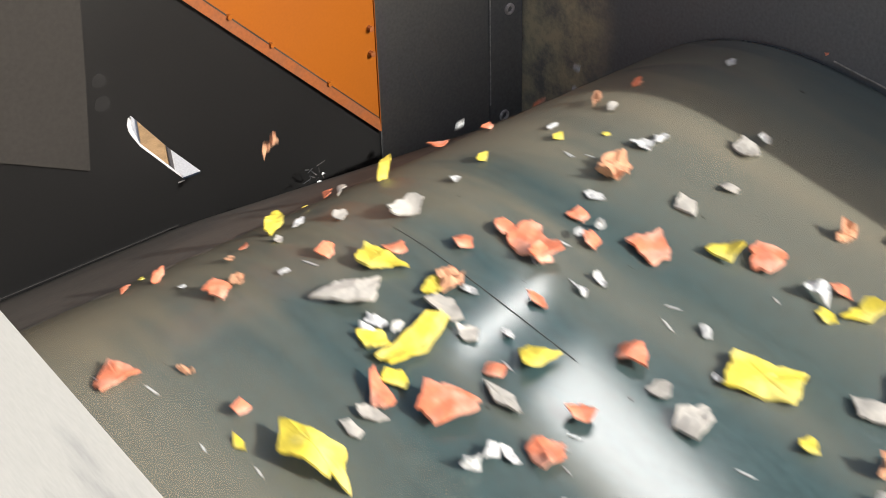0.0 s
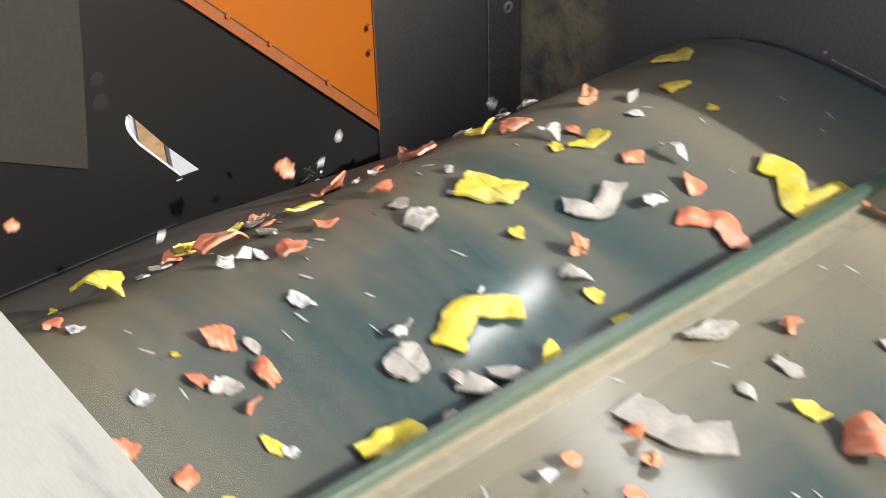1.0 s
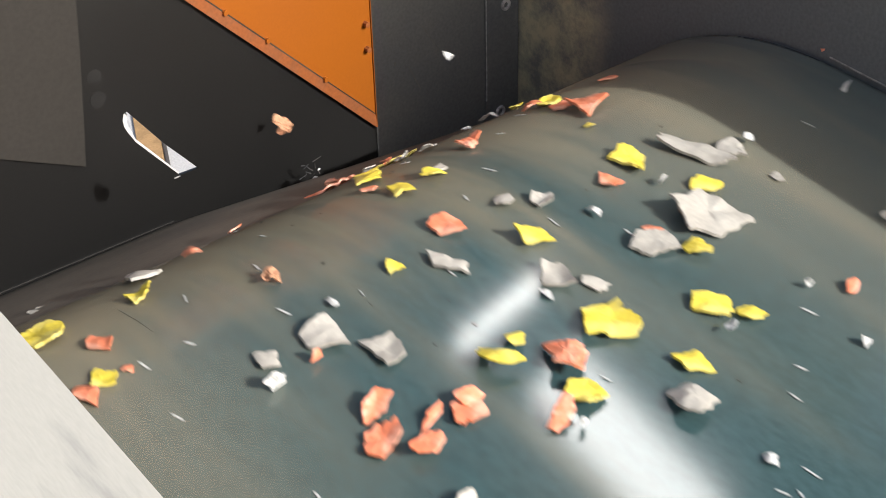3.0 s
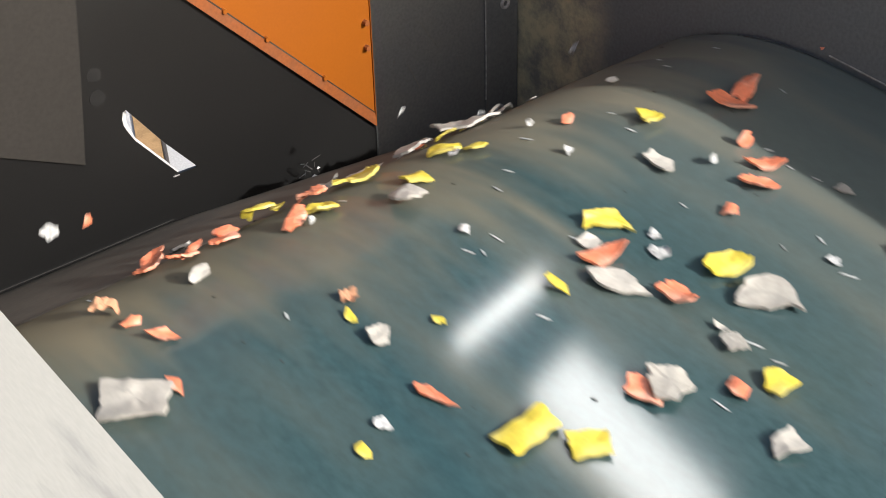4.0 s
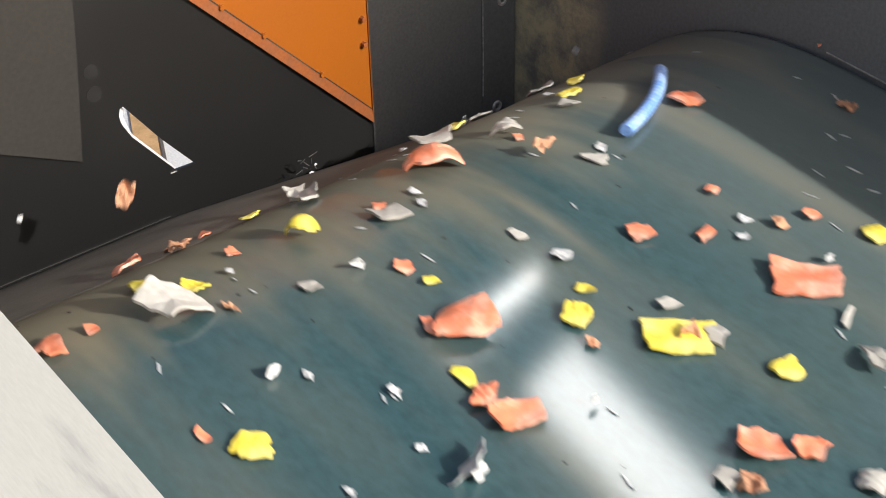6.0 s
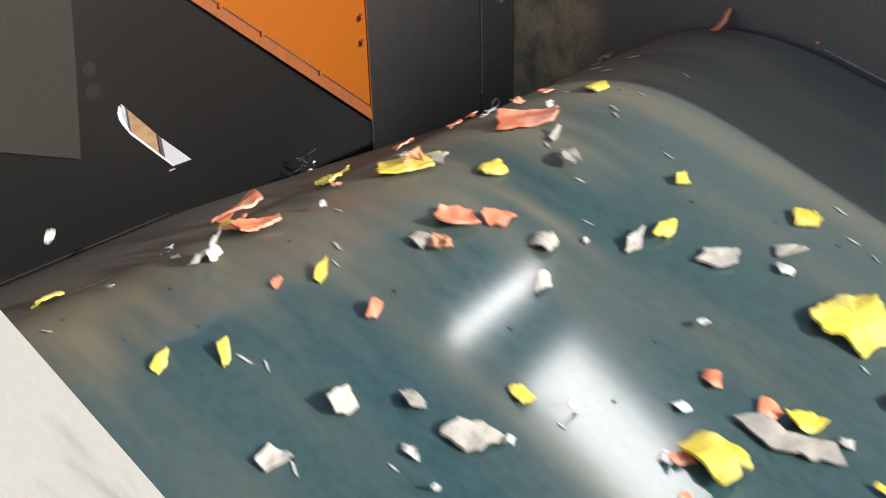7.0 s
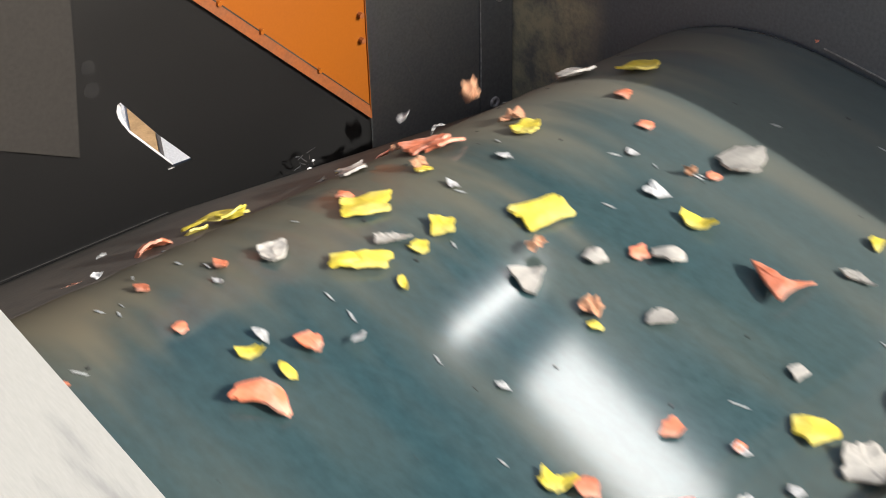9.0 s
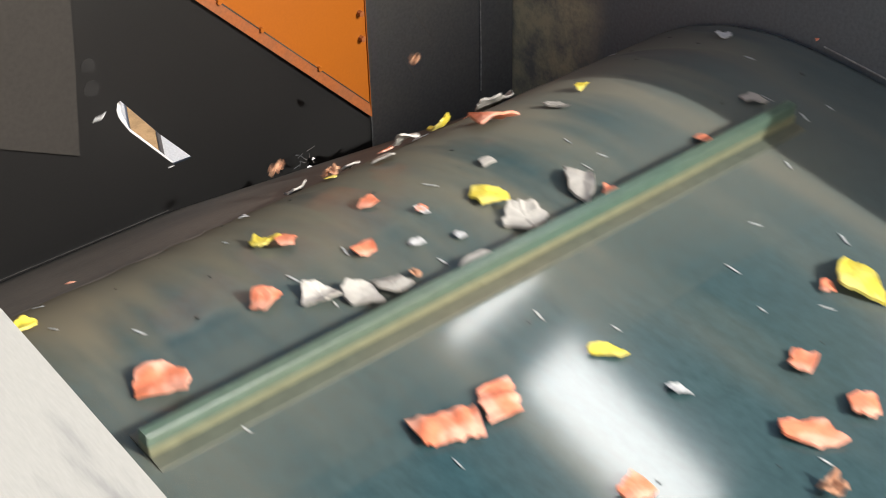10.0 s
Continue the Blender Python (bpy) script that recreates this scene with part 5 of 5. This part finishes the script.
hop("tan", 1.473, 1.66, 1.582, 1.5, 0.042, -59)
hop("foil", 0.776, 1.66, 1.552, 1.5, 0.037, 56)
hop("tan", 1.150, 1.66, 1.627, 2, 0.045, 47)
hop("foil", 1.309, 1.66, 1.547, 2, 0.037, 0)
hop("foil", 0.858, 1.66, 1.608, 2, 0.028, -27)
hop("foil", 0.844, 1.66, 1.563, 2, 0.024, 10)
hop("orange", 0.630, 1.66, 1.539, 2, 0.027, -31)
hop("foil", 0.983, 1.66, 1.608, 2, 0.013, -36)
hop("orange", 1.252, 1.66, 1.581, 2.5, 0.030, 31)
hop("orange", 1.260, 1.66, 1.521, 2.5, 0.030, 0)
hop("orange", 0.867, 1.66, 1.624, 2.5, 0.026, 9)
hop("orange", 0.962, 1.66, 1.561, 2.5, 0.032, 47)
hop("foil", 0.828, 1.66, 1.712, 2.5, 0.022, 10)
hop("foil", 0.715, 1.66, 1.560, 2.5, 0.020, 0)
hop("foil", 1.570, 1.66, 1.567, 2.5, 0.019, -10)
hop("foil", 1.684, 1.66, 1.647, 2.5, 0.020, 21)
hop("foil", 0.674, 1.66, 1.630, 4, 0.036, 50)
hop("orange", 0.737, 1.66, 1.618, 4, 0.022, -41)
hop("foil", 1.360, 1.66, 1.581, 4, 0.018, -31)
hop("foil", 1.545, 1.66, 1.504, 4, 0.019, 21)
hop("foil", 1.794, 1.66, 1.566, 4, 0.025, -41)
hop("foil", 0.921, 1.66, 1.740, 4.5, 0.018, 51)
hop("foil", 1.345, 1.66, 1.540, 4.5, 0.016, 58)
hop("tan", 0.590, 1.66, 1.555, 4.5, 0.041, 6)
hop("foil", 1.192, 1.66, 1.522, 4.5, 0.020, -11)
hop("foil", 1.457, 1.66, 1.513, 5, 0.023, 34)
hop("orange", 1.537, 1.66, 1.518, 5, 0.030, -59)
hop("tan", 1.894, 1.66, 1.518, 5, 0.023, 25)
hop("orange", 1.857, 1.66, 1.491, 5.5, 0.030, 39)
hop("tan", 0.813, 1.66, 1.628, 6, 0.044, -52)
hop("foil", 0.638, 1.66, 1.660, 6, 0.012, -40)
hop("foil", 1.510, 1.66, 1.501, 6, 0.017, 37)
hop("foil", 1.802, 1.66, 1.548, 6, 0.020, 15)
hop("foil", 1.887, 1.66, 1.502, 6, 0.023, -55)
hop("foil", 0.767, 1.66, 1.743, 7.5, 0.071, -22)
hop("foil", 0.768, 1.66, 1.631, 7.5, 0.033, 39)
hop("tan", 1.131, 1.66, 1.569, 7.5, 0.045, -57)
hop("foil", 0.955, 1.66, 1.570, 7.5, 0.017, 45)
hop("foil", 1.405, 1.66, 1.617, 7.5, 0.020, 50)
hop("orange", 1.835, 1.66, 1.514, 7.5, 0.055, -26)
hop("foil", 1.162, 1.66, 1.548, 8.5, 0.016, 0)
hop("foil", 0.826, 1.66, 1.514, 8.5, 0.017, 16)
hop("foil", 0.927, 1.66, 1.491, 8.5, 0.019, 32)
hop("foil", 0.715, 1.66, 1.549, 8.5, 0.013, 57)
hop("tan", 1.524, 1.66, 1.563, 9, 0.053, 52)
hop("foil", 1.376, 1.66, 1.549, 9, 0.029, -11)
hop("foil", 0.751, 1.66, 1.524, 9, 0.026, 31)
hop("tan", 1.125, 1.66, 1.581, 9.5, 0.031, 40)
hop("tan", 1.402, 1.66, 1.659, 10, 0.026, 57)
hop("tan", 1.095, 1.66, 1.548, 10, 0.031, -6)
hop("foil", 0.794, 1.66, 1.762, 10, 0.023, -10)
hop("foil", 1.346, 1.66, 1.611, 3.2, 0.022, 33)
hop("tan", 1.010, 1.66, 1.605, 3.2, 0.038, 42)
hop("orange", 0.758, 1.66, 1.603, 3.4, 0.027, 13)
hop("tan", 1.278, 1.66, 1.602, 6.7, 0.040, -4)
hop("foil", 0.889, 1.66, 1.611, 6.8, 0.022, 59)
hop("foil", 0.678, 1.66, 1.606, 7, 0.022, -43)

rnd = random.Random(11)
for i in range(230):
    fleck(rnd.uniform(0.5, 1.78), rnd.uniform(-5.0, 1.25), rnd.uniform(0.008, 0.022), rnd.uniform(0.0015, 0.0035), rnd.uniform(60, 120))
for i in range(180):
    grit(rnd.uniform(0.5, 1.78), rnd.uniform(-5.0, 1.25), rnd.uniform(0.0010, 0.0028), rnd.uniform(0, 180))
for j in range(76):
    behind = CLEAT - 0.02 - (1.76 - 0.04 * j)
    dust(1.76 - 0.04 * j, 0.40 if behind < 0 else 0.74 * max(0.0, 1 - max(0.0, behind - 0.2) / 1.35) ** 1.2, 0.10 if behind < 0 else max(0.0, 0.85 - behind / 0.42))
for i in range(9):
    dust(-4.29 - 0.04 * i, 0.14 * math.sin(0.314 * (i + 1)), 1.0)
for i in range(6):
    scratch(0.996 + 0.0002 * (i + 0.5), 1.227 + -0.0608 * (i + 0.5), 0.061, -90)
for i in range(2):
    scratch(0.615 + 0.0003 * (i + 0.5), -0.315 + -0.0466 * (i + 0.5), 0.047, -90)


def snagged():
    """Scraps that stay caught: fibres on the lip and a red chip against the side sheet."""
    bm = bmesh.new()
    r = random.Random(4)
    for i in range(11):
        a = Vector((SNAG.x + r.uniform(-0.03, 0.03), SNAG.y + r.uniform(-0.012, 0.004), SNAG.z + r.uniform(-0.004, 0.03)))
        way = Vector((r.uniform(-1, 1), r.uniform(-0.3, 0.3), r.uniform(-0.6, 1))).normalized() * r.uniform(0.008, 0.024)
        w = Vector((0.0007, 0, 0.0007))
        vs = [bm.verts.new(p) for p in (a - w, a + w, a + way + w * 0.5, a + way - w * 0.5)]
        f = bm.faces.new(vs)
        ext = bmesh.ops.extrude_face_region(bm, geom=[f])
        bmesh.ops.translate(bm, vec=(0, 0.0015, 0), verts=[g for g in ext["geom"] if isinstance(g, bmesh.types.BMVert)])
    tagged(part("fibre_snag", bm, M_STEEL), "dark fibres caught on the lip behind the drum", "scrap")
    for x, dz, size in ((-0.022, -0.008, 0.010), (0.012, 0.012, 0.008), (0.0, -0.004, 0.014), (-0.062, -0.02, 0.006)):
        ob = new("film_scrap", flake_mesh("foil", size, size * 0.6, int(900 + size * 5000), "flat"))
        tagged(ob, "small white film scrap caught on the lip", "plastic scrap")
        ob.matrix_basis = Matrix.Translation((SNAG.x + x, SNAG.y - 0.012, SNAG.z + dz)) @ Matrix.Rotation(radians(60), 4, "X")
    ob = new("orange_shred", flake_mesh("orange", 0.012, 0.008, 71, "flat"))
    tagged(ob, "small red plastic chip against the side sheet", "plastic scrap")
    ob.matrix_basis = Matrix.Translation((1.845, 1.13, 1.735))


SNAG = Vector((1.285, 1.865, 1.395))
snagged()


# ---- how it moves ----
BEATS = {0: 0, 0.5: 0.533, 1: 0.933, 1.5: 1.467, 2: 2.0, 2.5: 2.533, 3: 3.0, 3.5: 3.5, 4: 4.0, 4.5: 4.533, 5: 4.933, 5.5: 5.467, 6: 6.0, 6.5: 6.5, 7: 7.0,
         7.5: 7.467, 8: 8.0, 8.5: 8.4, 9: 8.933, 9.5: 9.467, 10: 10.0}      # how far the belt has run, in seconds of its mean speed
TICKS = sorted(BEATS)


def run(t):
    return SPEED * float(np.interp(t, TICKS, [BEATS[k] for k in TICKS]))


def riding(x, s, lift, turn, tilt):
    p, slope = along(s, lift)
    return Matrix.Translation((x, p.y, p.z)) @ Matrix.Rotation(slope, 4, "X") @ Matrix.Rotation(radians(tilt), 4, "X") @ Matrix.Rotation(radians(turn), 4, "Z")


def carried_rows(x, s, lift, turn, tilt, rnd, stays=False):
    """Along the belt, round the drum, and off its far side down to the heap below."""
    rows = []
    leave = BEND + RADIUS * (1.1 if not stays else 9)
    t_leave = None
    ticks = sorted(set(TICKS) | {round(0.1 * i, 1) for i in range(101)})
    for t in ticks:
        at = s + run(t)
        near = BEND - 0.12 < at
        if at > leave:
            t_leave = t
            break
        if t in BEATS or near:
            rows.append((t, riding(x, at, lift, turn, tilt)))
    if t_leave is not None:
        first = riding(x, leave, lift, turn, tilt)
        start, quat = first.translation.copy(), first.to_quaternion()
        floor = 0.02 + rnd.random() * 0.16
        spin = rnd.uniform(-60, 60)
        t = t_leave
        while t <= 10.0:
            d = t - t_leave + 0.05
            z = start.z - 0.45 * d - 4.9 * d * d
            y = min(start.y + 0.12 * d, WALL_Y - 0.06)
            m = Matrix.Translation((start.x, y, max(z, floor))) @ Matrix.Rotation(radians(spin * min(d, 0.5)), 4, "X") @ quat.to_matrix().to_4x4()
            rows.append((t, m))
            if z < floor:
                break
            t = round(t + 0.1, 1)
        if rows[-1][0] < 10.0:
            rows.append((10.0, rows[-1][1]))
    return rows


def hopping_rows(place, t_air, turn, rnd):
    """Up the belt, off the drum in a low arc that passes the place, and down to the heap."""
    rows = []
    t_off = max(t_air - 0.4, 0.0)
    off = BEND + 0.24
    x = place.x
    spin = Matrix.Rotation(radians(turn), 4, "Y") @ Matrix.Rotation(radians(turn * 2), 4, "X")
    if t_air > 0.4:
        for t in TICKS:
            if t < t_off - 0.05:
                p, _ = along(off + run(t) - run(t_off), 0.012)
                rows.append((t, Matrix.Translation((x, p.y, p.z)) @ spin))
        p0, _ = along(off, 0.012)
        p0.x = x
        for k in range(4):
            q = k / 4
            bow = Vector((0, 0, 0.10 * 4 * q * (1 - q)))
            rows.append((t_off + 0.4 * q, Matrix.Translation(p0.lerp(place, q) + bow) @ Matrix.Rotation(radians(40 * (q - 1)), 4, "X") @ spin))
    rows.append((t_air, Matrix.Translation(place) @ spin))
    floor = 0.02 + rnd.random() * 0.16
    for k in range(1, 8):
        d = 0.1 * k
        if t_air + d > 10.0:
            break
        z = max(place.z - 0.5 * d - 4.9 * d * d, floor)
        rows.append((t_air + d, Matrix.Translation((x, min(place.y + 0.2 * d, WALL_Y - 0.05), z)) @ Matrix.Rotation(radians(60 * d), 4, "X") @ spin))
        if z == floor:
            break
    if rows[-1][0] < 10.0:
        rows.append((10.0, rows[-1][1]))
    if rows[0][0] > 0.0:
        rows.insert(0, (0.0, rows[0][1]))
    return rows


def motions():
    rnd = random.Random(5)
    for ob, place, t, turn in HOPS:
        walk(ob, hopping_rows(place, t, turn, rnd))
    for ob, x, s, lift, turn, tilt in CARRIED:
        walk(ob, carried_rows(x, s, lift, turn, tilt, rnd, ob.name.startswith("belt_cleat")))


motions()
